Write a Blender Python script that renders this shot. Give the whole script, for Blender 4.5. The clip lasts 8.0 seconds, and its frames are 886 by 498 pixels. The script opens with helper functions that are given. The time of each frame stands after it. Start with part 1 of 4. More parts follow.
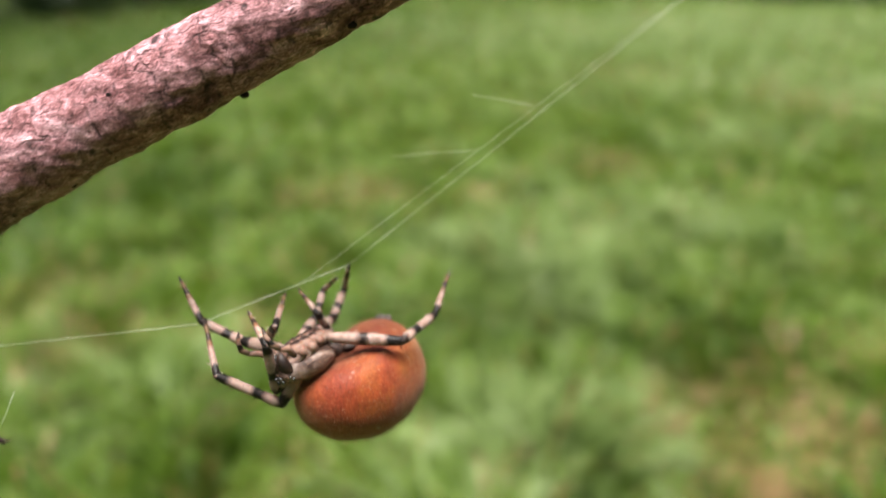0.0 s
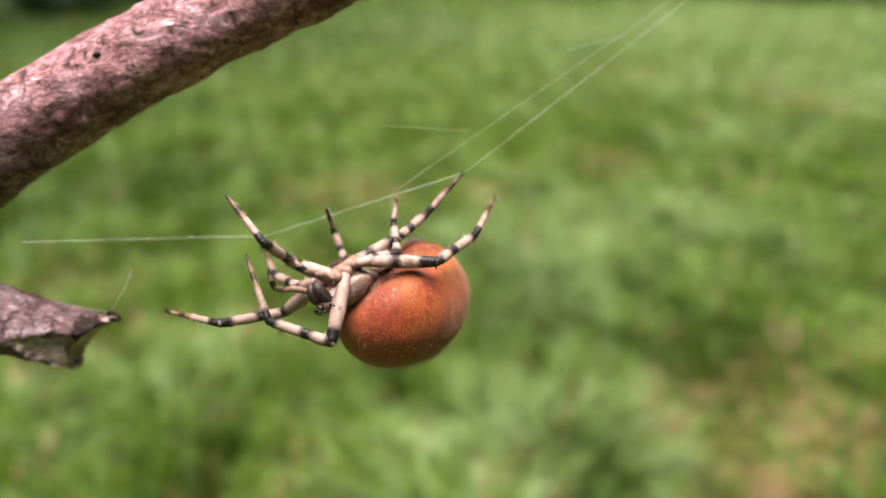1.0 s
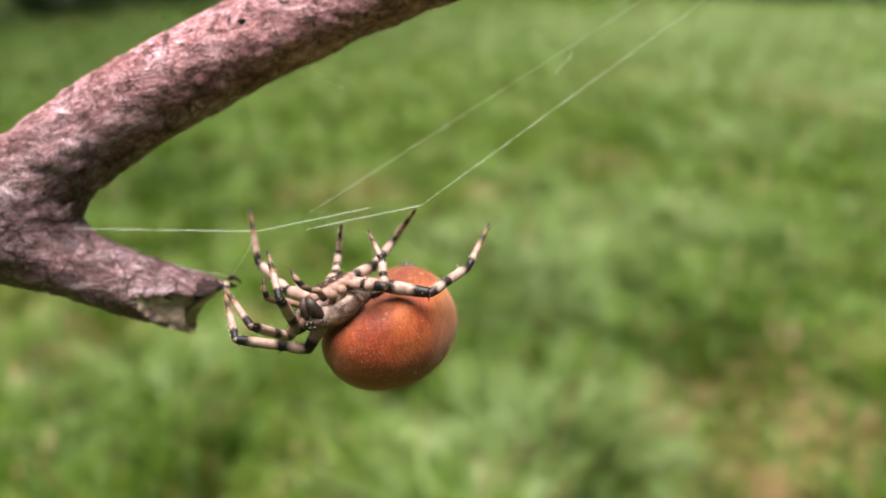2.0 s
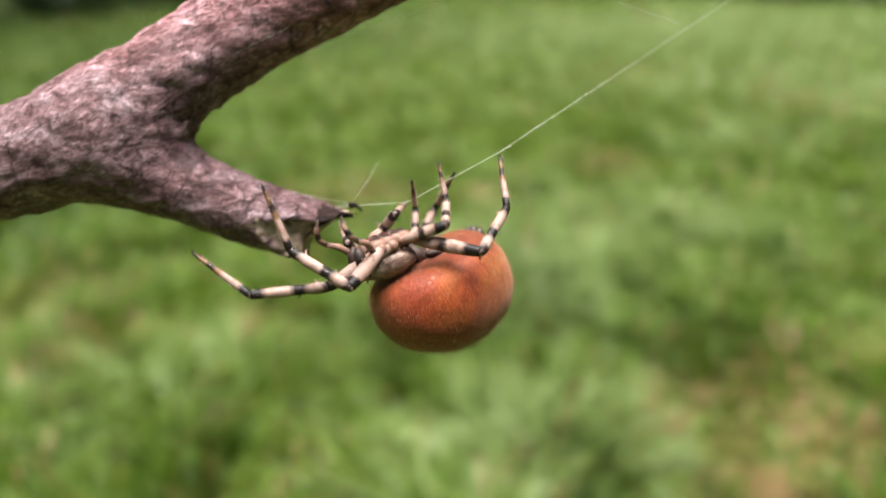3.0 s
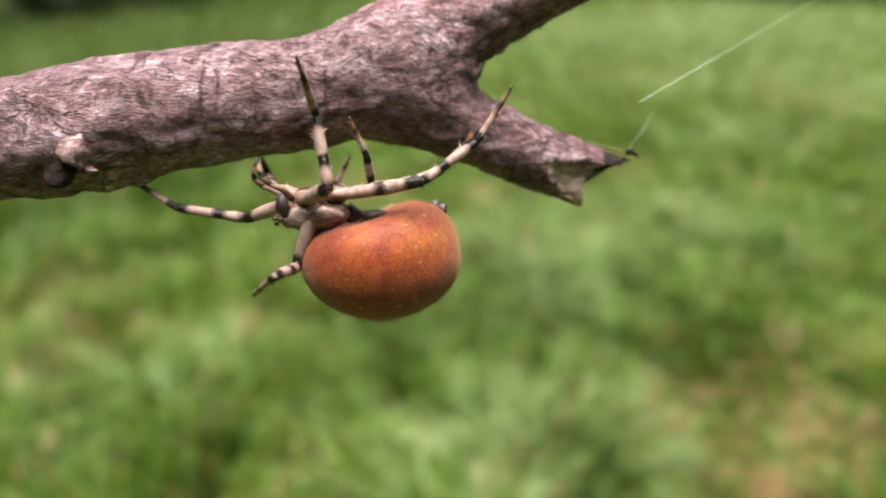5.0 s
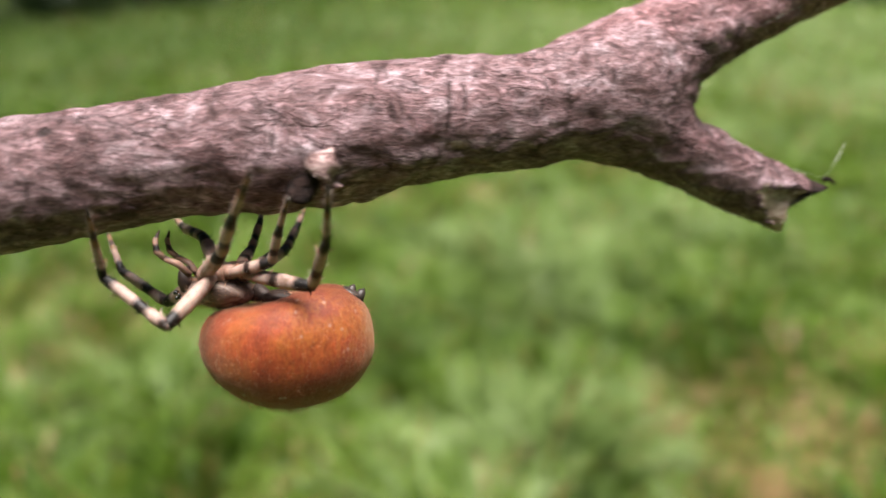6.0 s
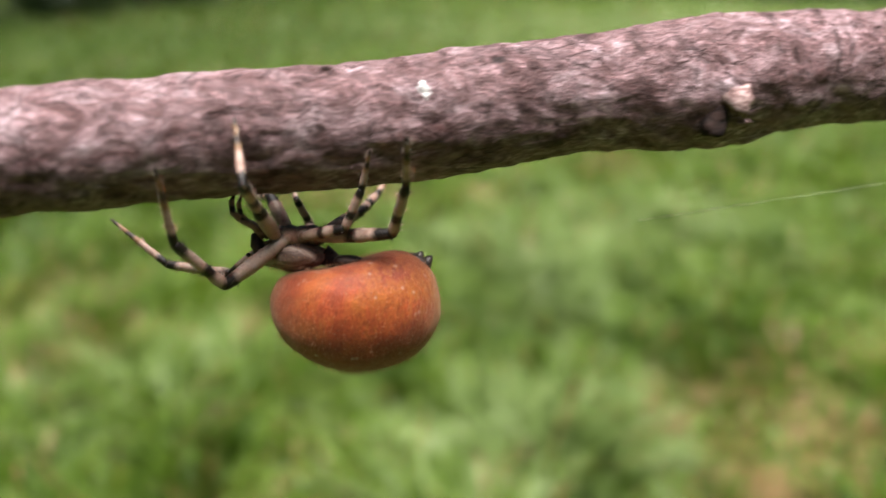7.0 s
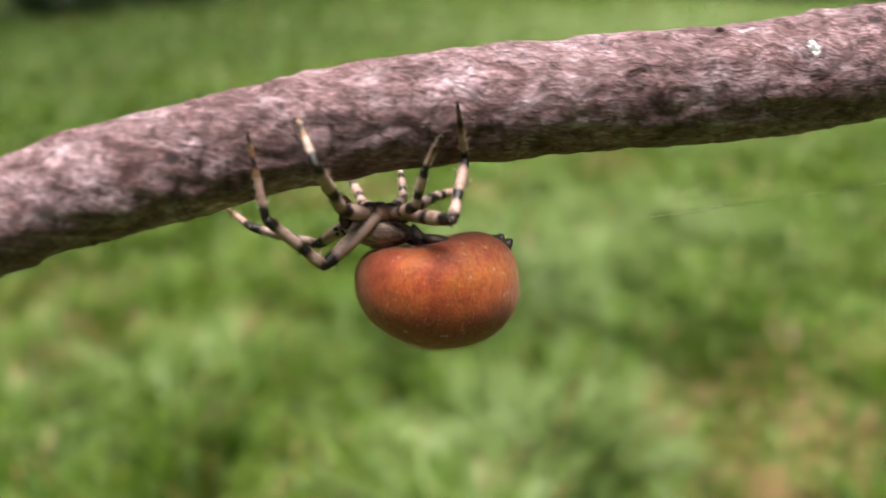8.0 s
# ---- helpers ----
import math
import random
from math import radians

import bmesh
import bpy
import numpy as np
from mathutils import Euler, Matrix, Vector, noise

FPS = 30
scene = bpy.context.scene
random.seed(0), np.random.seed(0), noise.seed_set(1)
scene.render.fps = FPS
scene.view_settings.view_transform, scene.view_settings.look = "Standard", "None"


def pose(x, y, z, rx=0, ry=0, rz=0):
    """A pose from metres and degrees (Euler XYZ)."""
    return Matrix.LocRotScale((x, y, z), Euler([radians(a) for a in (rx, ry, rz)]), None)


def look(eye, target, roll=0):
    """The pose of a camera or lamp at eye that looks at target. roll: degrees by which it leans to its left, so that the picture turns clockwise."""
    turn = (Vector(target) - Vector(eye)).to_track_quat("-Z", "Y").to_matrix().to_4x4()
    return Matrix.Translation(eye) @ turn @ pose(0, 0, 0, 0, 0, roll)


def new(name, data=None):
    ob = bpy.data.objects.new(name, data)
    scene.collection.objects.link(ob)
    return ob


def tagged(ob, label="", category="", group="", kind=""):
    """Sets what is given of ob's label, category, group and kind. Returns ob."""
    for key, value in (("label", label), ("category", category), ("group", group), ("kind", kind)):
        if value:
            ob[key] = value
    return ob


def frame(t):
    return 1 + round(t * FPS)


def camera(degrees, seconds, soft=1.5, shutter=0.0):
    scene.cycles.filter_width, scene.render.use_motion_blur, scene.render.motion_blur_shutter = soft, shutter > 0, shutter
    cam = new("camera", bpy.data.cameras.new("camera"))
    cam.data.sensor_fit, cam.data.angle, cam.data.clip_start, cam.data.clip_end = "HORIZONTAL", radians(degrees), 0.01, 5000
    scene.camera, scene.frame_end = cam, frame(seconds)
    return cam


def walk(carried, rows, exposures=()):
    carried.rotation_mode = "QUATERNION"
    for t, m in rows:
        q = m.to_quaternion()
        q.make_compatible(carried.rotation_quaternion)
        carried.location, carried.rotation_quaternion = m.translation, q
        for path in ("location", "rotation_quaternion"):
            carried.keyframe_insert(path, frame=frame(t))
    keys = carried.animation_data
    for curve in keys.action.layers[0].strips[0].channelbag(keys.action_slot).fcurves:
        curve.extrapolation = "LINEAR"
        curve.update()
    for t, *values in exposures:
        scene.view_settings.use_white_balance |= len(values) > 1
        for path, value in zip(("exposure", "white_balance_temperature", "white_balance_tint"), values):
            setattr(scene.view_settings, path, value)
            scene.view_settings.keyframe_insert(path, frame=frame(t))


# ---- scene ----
# ---- the camera: still, a hand's width from the stick ----
EYE = (0, 0, 0.55)
CAM = pose(*EYE, 70, 0, 0)
cam = camera(60, 8.0, soft=1.6, shutter=0.35)
cam.data.dof.use_dof = True
cam.data.dof.focus_distance = 0.0618
cam.data.dof.aperture_fstop = 17.0
cam.data.dof.aperture_blades = 0
walk(cam, [(0.0, CAM), (8.0, CAM)])

# ---- light: a bright overcast sky ----
SUN_EL, SUN_AZ = radians(87), radians(186)
world = bpy.data.worlds.new("sky")
scene.world = world
world.use_nodes = True
wn = world.node_tree
sky = wn.nodes.new("ShaderNodeTexSky")
sky.sky_type, sky.sun_disc = "NISHITA", False
sky.sun_elevation, sky.sun_rotation = SUN_EL, SUN_AZ
sky.air_density, sky.dust_density, sky.ozone_density = 1.0, 4.0, 1.0
wn.links.new(sky.outputs[0], wn.nodes["Background"].inputs[0])
wn.nodes["Background"].inputs[1].default_value = 0.010
sun = new("sun", bpy.data.lights.new("sun", "SUN"))
sun.data.energy, sun.data.angle, sun.data.color = 5.0, radians(54), (1.0, 0.95, 0.91)
sun_dir = Vector((math.sin(SUN_AZ) * math.cos(SUN_EL), math.cos(SUN_AZ) * math.cos(SUN_EL), math.sin(SUN_EL)))
sun.matrix_world = look(sun_dir * 20, (0, 0, 0))
scene.view_settings.exposure = 1.83


# ---- materials ----
class Nodes:
    """A small builder for procedural materials."""

    def __init__(self, name, rough=0.6, metallic=0.0, specular=0.4):
        self.mat = bpy.data.materials.new(name)
        self.mat.use_nodes = True
        self.tree = self.mat.node_tree
        self.bsdf = self.tree.nodes["Principled BSDF"]
        self.bsdf.inputs["Roughness"].default_value = rough
        self.bsdf.inputs["Metallic"].default_value = metallic
        self.bsdf.inputs["Specular IOR Level"].default_value = specular
        self.coord = self.tree.nodes.new("ShaderNodeTexCoord")

    def node(self, kind, **values):
        n = self.tree.nodes.new(kind)
        for key, value in values.items():
            n.inputs[key].default_value = value
        return n

    def link(self, a, b):
        self.tree.links.new(a, b)

    def scaled(self, source, scale):
        m = self.node("ShaderNodeMapping", Scale=scale)
        self.link(source, m.inputs["Vector"])
        return m.outputs[0]

    def noise(self, source, scale, detail=4.0, rough=0.6, distort=0.0):
        n = self.node("ShaderNodeTexNoise", Scale=scale, Detail=detail, Roughness=rough, Distortion=distort)
        self.link(source, n.inputs["Vector"])
        return n.outputs["Fac"]

    def colour_noise(self, source, scale):
        n = self.node("ShaderNodeTexNoise", Scale=scale, Detail=3.0)
        self.link(source, n.inputs["Vector"])
        return n.outputs["Color"]

    def voronoi(self, source, scale, feature="F1", random_=1.0):
        n = self.node("ShaderNodeTexVoronoi", Scale=scale, Randomness=random_)
        n.feature = feature
        self.link(source, n.inputs["Vector"])
        return n.outputs["Distance"]

    def cells(self, source, scale):
        """A random grey for each cell of a cracked surface."""
        n = self.node("ShaderNodeTexVoronoi", Scale=scale)
        self.link(source, n.inputs["Vector"])
        return self.axis(n.outputs["Color"], 0)

    def warped(self, source, scale, amount):
        """Coordinates pushed about by noise, in metres."""
        n = self.node("ShaderNodeVectorMath")
        n.operation = "MULTIPLY_ADD"
        self.link(self.colour_noise(source, scale), n.inputs[0])
        n.inputs[1].default_value = (amount, amount, amount)
        self.link(source, n.inputs[2])
        return n.outputs[0]

    def ramp(self, fac, stops, interpolation="LINEAR"):
        n = self.tree.nodes.new("ShaderNodeValToRGB")
        n.color_ramp.interpolation = interpolation
        e = n.color_ramp.elements
        while len(e) < len(stops):
            e.new(0.5)
        for el, (at, c) in zip(e, stops):
            el.position, el.color = at, (*c, 1) if len(c) == 3 else c
        self.link(fac, n.inputs[0])
        return n.outputs[0]

    def mix(self, fac, a, b, blend="MIX"):
        n = self.tree.nodes.new("ShaderNodeMix")
        n.data_type, n.blend_type = "RGBA", blend
        for socket, value in ((n.inputs[0], fac), (n.inputs[6], a), (n.inputs[7], b)):
            if isinstance(value, (int, float)):
                socket.default_value = value
            elif isinstance(value, tuple):
                socket.default_value = (*value, 1)
            else:
                self.link(value, socket)
        return n.outputs[2]

    def math(self, op, a, b=0.0):
        n = self.tree.nodes.new("ShaderNodeMath")
        n.operation = op
        for socket, value in ((n.inputs[0], a), (n.inputs[1], b)):
            if isinstance(value, (int, float)):
                socket.default_value = value
            else:
                self.link(value, socket)
        return n.outputs[0]

    def axis(self, source, which):
        n = self.tree.nodes.new("ShaderNodeSeparateXYZ")
        self.link(source, n.inputs[0])
        return n.outputs[which]

    def colour(self, c, tone=0.6):
        """Base colour, scaled to the reflectance of the real surface."""
        c = self.mix(1.0, c, (tone, tone, tone), "MULTIPLY")
        self.link(c, self.bsdf.inputs["Base Color"])
        return c

    def bump(self, height, distance, strength=1.0, under=None):
        n = self.node("ShaderNodeBump", Strength=strength, Distance=distance)
        self.link(height, n.inputs["Height"])
        if under is not None:
            self.link(under, n.inputs["Normal"])
        self.link(n.outputs[0], self.bsdf.inputs["Normal"])
        return n.outputs[0]


def bark_material():
    m = Nodes("bark", rough=0.6, specular=0.22)
    ob = m.coord.outputs["Object"]
    bent = m.warped(ob, 420, 0.0022)
    blotch = m.noise(m.scaled(ob, (0.7, 1.0, 1.0)), 400, 8, 0.70, 0.7)
    patch = m.noise(ob, 70, 3, 0.5, 0.5)
    flake = m.cells(m.scaled(bent, (0.50, 1.0, 1.0)), 1500)
    streak = m.noise(m.scaled(bent, (0.27, 1.0, 1.0)), 3600, 4, 0.65, 0.6)
    grain = m.noise(ob, 6500, 3, 0.7)
    base = m.ramp(blotch, [(0.36, (0.150, 0.070, 0.070)), (0.46, (0.330, 0.193, 0.203)), (0.56, (0.480, 0.322, 0.350)), (0.68, (0.740, 0.580, 0.630))])
    c = m.mix(0.45, base, m.ramp(patch, [(0.34, (0.58, 0.52, 0.50)), (0.5, (1.0, 0.98, 0.97)), (0.66, (1.28, 1.26, 1.27))]), "MULTIPLY")
    c = m.mix(0.5, c, m.ramp(flake, [(0.0, (0.40, 0.34, 0.34)), (0.35, (0.88, 0.86, 0.86)), (0.75, (1.08, 1.08, 1.08)), (1.0, (1.85, 1.90, 1.95))]), "MULTIPLY")
    c = m.mix(0.62, c, m.ramp(streak, [(0.39, (0.26, 0.20, 0.19)), (0.46, (0.80, 0.76, 0.75)), (0.53, (1.10, 1.10, 1.10)), (0.61, (1.75, 1.78, 1.80))]), "MULTIPLY")
    c = m.mix(0.55, c, m.ramp(grain, [(0.41, (0.42, 0.37, 0.36)), (0.59, (1.60, 1.60, 1.60))]), "MULTIPLY")
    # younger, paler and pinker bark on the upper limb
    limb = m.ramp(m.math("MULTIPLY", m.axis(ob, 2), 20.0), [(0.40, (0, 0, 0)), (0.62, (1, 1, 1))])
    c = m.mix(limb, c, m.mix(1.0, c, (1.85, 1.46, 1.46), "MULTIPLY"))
    # fine cracks between the plates, and rings that run round the limb
    plate = m.voronoi(m.scaled(bent, (0.42, 1.0, 1.0)), 620, "DISTANCE_TO_EDGE")
    where = m.ramp(m.noise(ob, 190, 3), [(0.50, (0, 0, 0)), (0.62, (1, 1, 1))])
    # coarser plates on the stub
    stub = m.math("MULTIPLY", m.ramp(m.math("MULTIPLY", m.math("ADD", m.axis(ob, 0), 0.010), 300.0), [(0.0, (0, 0, 0)), (1.0, (1, 1, 1))]),
                  m.ramp(m.math("MULTIPLY", m.math("SUBTRACT", 0.0140, m.axis(ob, 2)), 400.0), [(0.0, (0, 0, 0)), (1.0, (1, 1, 1))]))
    where = m.math("MAXIMUM", where, stub)
    crack = m.math("MULTIPLY", m.ramp(plate, [(0.006, (1, 1, 1)), (0.040, (0, 0, 0))]), where)
    ring = m.voronoi(m.scaled(m.warped(ob, 260, 0.0016), (1.0, 0.16, 0.16)), 230, "DISTANCE_TO_EDGE")
    seldom = m.ramp(m.noise(ob, 240, 3), [(0.54, (0, 0, 0)), (0.62, (1, 1, 1))])
    ring = m.math("MULTIPLY", m.ramp(ring, [(0.010, (1, 1, 1)), (0.035, (0, 0, 0))]), seldom)
    crack = m.math("MAXIMUM", crack, ring)
    c = m.mix(m.math("MULTIPLY", crack, 0.75), c, (0.050, 0.020, 0.018))
    # short dark nicks across the grain
    nick = m.noise(m.scaled(bent, (1.0, 0.30, 0.30)), 2300, 2, 0.5, 0.4)
    nick = m.math("MULTIPLY", m.ramp(nick, [(0.62, (0, 0, 0)), (0.67, (1, 1, 1))]), 0.7)
    c = m.mix(nick, c, (0.060, 0.026, 0.024))
    # small dark scabs and pits
    scab = m.ramp(m.noise(m.scaled(ob, (0.7, 1.0, 1.0)), 760, 4, 0.6), [(0.68, (0, 0, 0)), (0.73, (1, 1, 1))])
    c = m.mix(m.math("MULTIPLY", scab, 0.8), c, (0.060, 0.025, 0.022))
    pit = m.ramp(m.voronoi(ob, 230), [(0.10, (1, 1, 1)), (0.17, (0, 0, 0))])
    some = m.ramp(m.noise(ob, 330, 2), [(0.50, (0, 0, 0)), (0.56, (1, 1, 1))])
    pit = m.math("MULTIPLY", pit, some)
    c = m.mix(m.math("MULTIPLY", pit, 0.95), c, (0.028, 0.012, 0.011))
    m.colour(c, 0.44)
    b = m.bump(streak, 0.00036, 1.0)
    b = m.bump(flake, 0.00016, 0.8, b)
    b = m.bump(blotch, 0.0004, 0.8, b)
    m.bump(m.math("SUBTRACT", 1.0, m.math("MAXIMUM", crack, pit)), 0.00016, 0.8, b)
    return m.mat


def raw_wood_material():
    m = Nodes("raw_wood", rough=0.75, specular=0.25)
    ob = m.coord.outputs["Object"]
    f = m.noise(m.scaled(ob, (0.4, 1.3, 1.3)), 1500, 5, 0.7, 0.8)
    m.colour(m.ramp(f, [(0.36, (0.10, 0.045, 0.042)), (0.48, (0.34, 0.205, 0.195)), (0.62, (0.66, 0.480, 0.460))]))
    m.bump(f, 0.0003)
    return m.mat


def torn_wood_material():
    m = Nodes("torn_wood", rough=0.7, specular=0.25)
    ob = m.coord.outputs["Object"]
    f = m.noise(m.scaled(ob, (0.5, 1.2, 1.2)), 1500, 5, 0.7, 0.8)
    m.colour(m.ramp(f, [(0.34, (0.30, 0.18, 0.14)), (0.5, (0.62, 0.46, 0.38)), (0.68, (0.86, 0.73, 0.64))]), 0.72)
    m.bump(f, 0.0003)
    return m.mat


# near-black bark, which also paints the shade of the hollow by the knot
def dark_tip_material():
    m = Nodes("dark_bark_and_shade", rough=0.9, specular=0.2)
    f = m.noise(m.coord.outputs["Object"], 1400, 4)
    m.colour(m.ramp(f, [(0.35, (0.010, 0.006, 0.005)), (0.7, (0.055, 0.030, 0.025))]))
    m.bump(f, 0.0003)
    return m.mat


def white_fleck_material():
    m = Nodes("white_fleck", rough=0.8, specular=0.2)
    f = m.noise(m.coord.outputs["Object"], 2500, 3)
    m.colour(m.ramp(f, [(0.35, (0.60, 0.56, 0.58)), (0.65, (0.88, 0.86, 0.88))]), 0.95)
    return m.mat


def abdomen_material():
    m = Nodes("abdomen_skin", rough=0.52, specular=0.20)
    ob = m.coord.outputs["Object"]
    big = m.noise(ob, 190, 3, 0.5, 0.4)
    mid = m.noise(m.scaled(ob, (1.2, 1.2, 0.8)), 1100, 4, 0.65, 0.6)
    fine = m.noise(m.scaled(ob, (1.5, 1.5, 0.7)), 4200, 4, 0.65, 0.5)
    base = m.ramp(big, [(0.36, (0.310, 0.046, 0.0150)), (0.50, (0.410, 0.073, 0.0180)), (0.62, (0.440, 0.108, 0.0190))])
    # redder skin on the belly, behind the waist
    belly = m.math("MULTIPLY", m.math("SUBTRACT", m.axis(ob, 2), 0.0016), 420.0)
    belly = m.ramp(belly, [(0.0, (0, 0, 0)), (0.95, (1, 1, 1))])
    c = m.mix(m.math("MULTIPLY", belly, 0.8), base, (0.150, 0.021, 0.010))
    c = m.mix(0.45, c, m.ramp(mid, [(0.30, (0.58, 0.50, 0.44)), (0.52, (1.0, 1.0, 1.0)), (0.74, (1.45, 1.50, 1.5))]), "MULTIPLY")
    c = m.mix(0.5, c, m.ramp(fine, [(0.38, (0.50, 0.44, 0.40)), (0.62, (1.55, 1.60, 1.60))]), "MULTIPLY")
    # golden streaks that run down the flanks, and a duller back
    gold = m.noise(m.scaled(ob, (2.0, 2.0, 0.55)), 1500, 3, 0.6, 0.4)
    flank = m.ramp(m.noise(ob, 150, 2), [(0.42, (0, 0, 0)), (0.60, (1, 1, 1))])
    gold = m.math("MULTIPLY", m.ramp(gold, [(0.46, (0, 0, 0)), (0.60, (1, 1, 1))]), m.math("ADD", m.math("MULTIPLY", flank, 0.45), 0.05))
    c = m.mix(gold, c, (0.500, 0.165, 0.028))
    back = m.ramp(m.math("MULTIPLY", m.axis(ob, 2), -200.0), [(0.30, (0, 0, 0)), (0.85, (1, 1, 1))])
    c = m.mix(m.math("MULTIPLY", back, 0.45), c, (0.230, 0.040, 0.016))
    # white pits, mostly in loose rows along the back
    spot = m.ramp(m.voronoi(ob, 1050), [(0.13, (1, 1, 1)), (0.20, (0, 0, 0))])
    few = m.ramp(m.noise(ob, 300, 2), [(0.48, (0, 0, 0)), (0.56, (1, 1, 1))])
    few = m.math("MULTIPLY", few, m.math("ADD", m.math("MULTIPLY", back, 0.7), 0.3))
    c = m.mix(m.math("MULTIPLY", m.math("MULTIPLY", spot, few), 0.9), c, (0.80, 0.60, 0.50))
    m.colour(c, 0.52)
    m.bsdf.inputs["Subsurface Weight"].default_value = 0.038
    m.bsdf.inputs["Subsurface Scale"].default_value = 0.0006
    m.bsdf.inputs["Subsurface Radius"].default_value = (1.0, 0.35, 0.15)
    m.bsdf.inputs["Sheen Weight"].default_value = 0.22
    m.bsdf.inputs["Sheen Roughness"].default_value = 0.5
    m.bsdf.inputs["Sheen Tint"].default_value = (1.0, 0.75, 0.55, 1)
    b = m.bump(mid, 0.00012, 0.7)
    m.bump(fine, 0.00007, 0.9, b)
    return m.mat


CREAM, TAN, DARK = (0.570, 0.390, 0.325), (0.20, 0.100, 0.052), (0.011, 0.007, 0.006)


def leg_material(name, bands, tone=(1.0, 1.0, 1.0)):
    """Cream leg skin with dark rings; bands: (start, end, colour) along the segment."""
    m = Nodes(name, rough=0.5, specular=0.25)
    gen, ob = m.coord.outputs["Generated"], m.coord.outputs["Object"]
    wob = m.noise(ob, 1800, 3)
    z = m.math("ADD", m.axis(gen, 2), m.math("MULTIPLY", m.math("SUBTRACT", wob, 0.5), 0.15))
    cream = tuple(a * b for a, b in zip(CREAM, tone))
    c = m.ramp(m.noise(ob, 900, 4, 0.65), [(0.28, tuple(k * v for k, v in zip((0.55, 0.45, 0.38), cream))), (0.50, cream), (0.75, tuple(min(0.85, 1.25 * v) for v in cream))])
    for start, end, paint in bands:
        e = 0.035
        stops = [(max(0.0, start - e), (0, 0, 0)), (max(0.001, start + e), (1, 1, 1)), (min(0.998, end - e), (1, 1, 1)), (min(1.0, end + e), (0, 0, 0) if end < 1 else (1, 1, 1))]
        c = m.mix(m.math("MULTIPLY", m.ramp(z, stops), 1.0), c, paint)
    freckle = m.ramp(m.voronoi(ob, 2300), [(0.16, (1, 1, 1)), (0.26, (0, 0, 0))])
    c = m.mix(m.math("MULTIPLY", freckle, 0.35), c, (0.16, 0.10, 0.075))
    m.colour(c, 0.49)
    m.bsdf.inputs["Subsurface Weight"].default_value = 0.15
    m.bsdf.inputs["Subsurface Scale"].default_value = 0.0004
    m.bump(m.noise(ob, 3800, 3), 0.00004, 0.8)
    return m.mat


def prosoma_material():
    m = Nodes("prosoma_skin", rough=0.55, specular=0.3)
    ob = m.coord.outputs["Object"]
    f = m.noise(m.scaled(ob, (0.45, 1.4, 1.2)), 640, 5, 0.65, 0.8)
    c = m.ramp(f, [(0.39, (0.022, 0.012, 0.009)), (0.46, (0.150, 0.085, 0.063)), (0.54, (0.34, 0.225, 0.178)), (0.63, (0.60, 0.46, 0.39))])
    side = m.ramp(m.math("ABSOLUTE", m.axis(ob, 1)), [(0.0, (1, 1, 1)), (0.0006, (0, 0, 0))])
    c = m.mix(m.math("MULTIPLY", side, 0.45), c, (0.07, 0.042, 0.032))
    m.colour(c)
    m.bump(m.noise(ob, 2600, 4), 0.00008, 0.9)
    return m.mat


def plain_material(name, low, high, scale, rough=0.5, specular=0.4, bump=0.0):
    m = Nodes(name, rough=rough, specular=specular)
    f = m.noise(m.coord.outputs["Object"], scale, 4)
    m.colour(m.ramp(f, [(0.3, low), (0.7, high)]))
    if bump:
        m.bump(f, bump)
    return m.mat


def silk_material():
    m = Nodes("silk", rough=0.35, specular=0.6)
    f = m.noise(m.coord.outputs["Object"], 700, 2)
    m.colour(m.ramp(f, [(0.3, (0.66, 0.74, 0.60)), (0.7, (0.90, 0.92, 0.84))]), 0.75)
    m.bsdf.inputs["Transmission Weight"].default_value = 0.15
    return m.mat


def grass_material(name, dark, mid, light):
    m = Nodes(name, rough=0.5, specular=0.2)
    ob = m.coord.outputs["Object"]
    geo = m.tree.nodes.new("ShaderNodeNewGeometry")
    patch = m.noise(ob, 2.4, 4, 0.6, 0.5)
    tuft = m.noise(ob, 8.5, 3, 0.55, 0.8)
    tussock = m.noise(ob, 26.0, 2, 0.5, 0.6)
    r = m.math("ADD", m.math("MULTIPLY", geo.outputs["Random Per Island"], 0.26), m.math("ADD", m.math("MULTIPLY", patch, 0.30), 0.20))
    r = m.math("ADD", r, m.math("MULTIPLY", m.math("SUBTRACT", tuft, 0.5), 0.85))
    r = m.math("ADD", r, m.math("MULTIPLY", m.math("SUBTRACT", tussock, 0.5), 0.5))
    c = m.ramp(r, [(0.22, dark), (0.54, mid), (0.84, light)])
    c = m.mix(0.4, c, m.ramp(m.noise(ob, 60, 3), [(0.3, (0.6, 0.62, 0.6)), (0.7, (1.3, 1.25, 1.2))]), "MULTIPLY")
    c = m.colour(c, 0.62)
    # light passes through thin blades
    tr = m.node("ShaderNodeBsdfTranslucent")
    m.link(c, tr.inputs["Color"])
    mixer = m.node("ShaderNodeMixShader", Fac=0.38)
    out = m.tree.nodes["Material Output"]
    m.link(m.bsdf.outputs[0], mixer.inputs[1])
    m.link(tr.outputs[0], mixer.inputs[2])
    m.link(mixer.outputs[0], out.inputs["Surface"])
    return m.mat


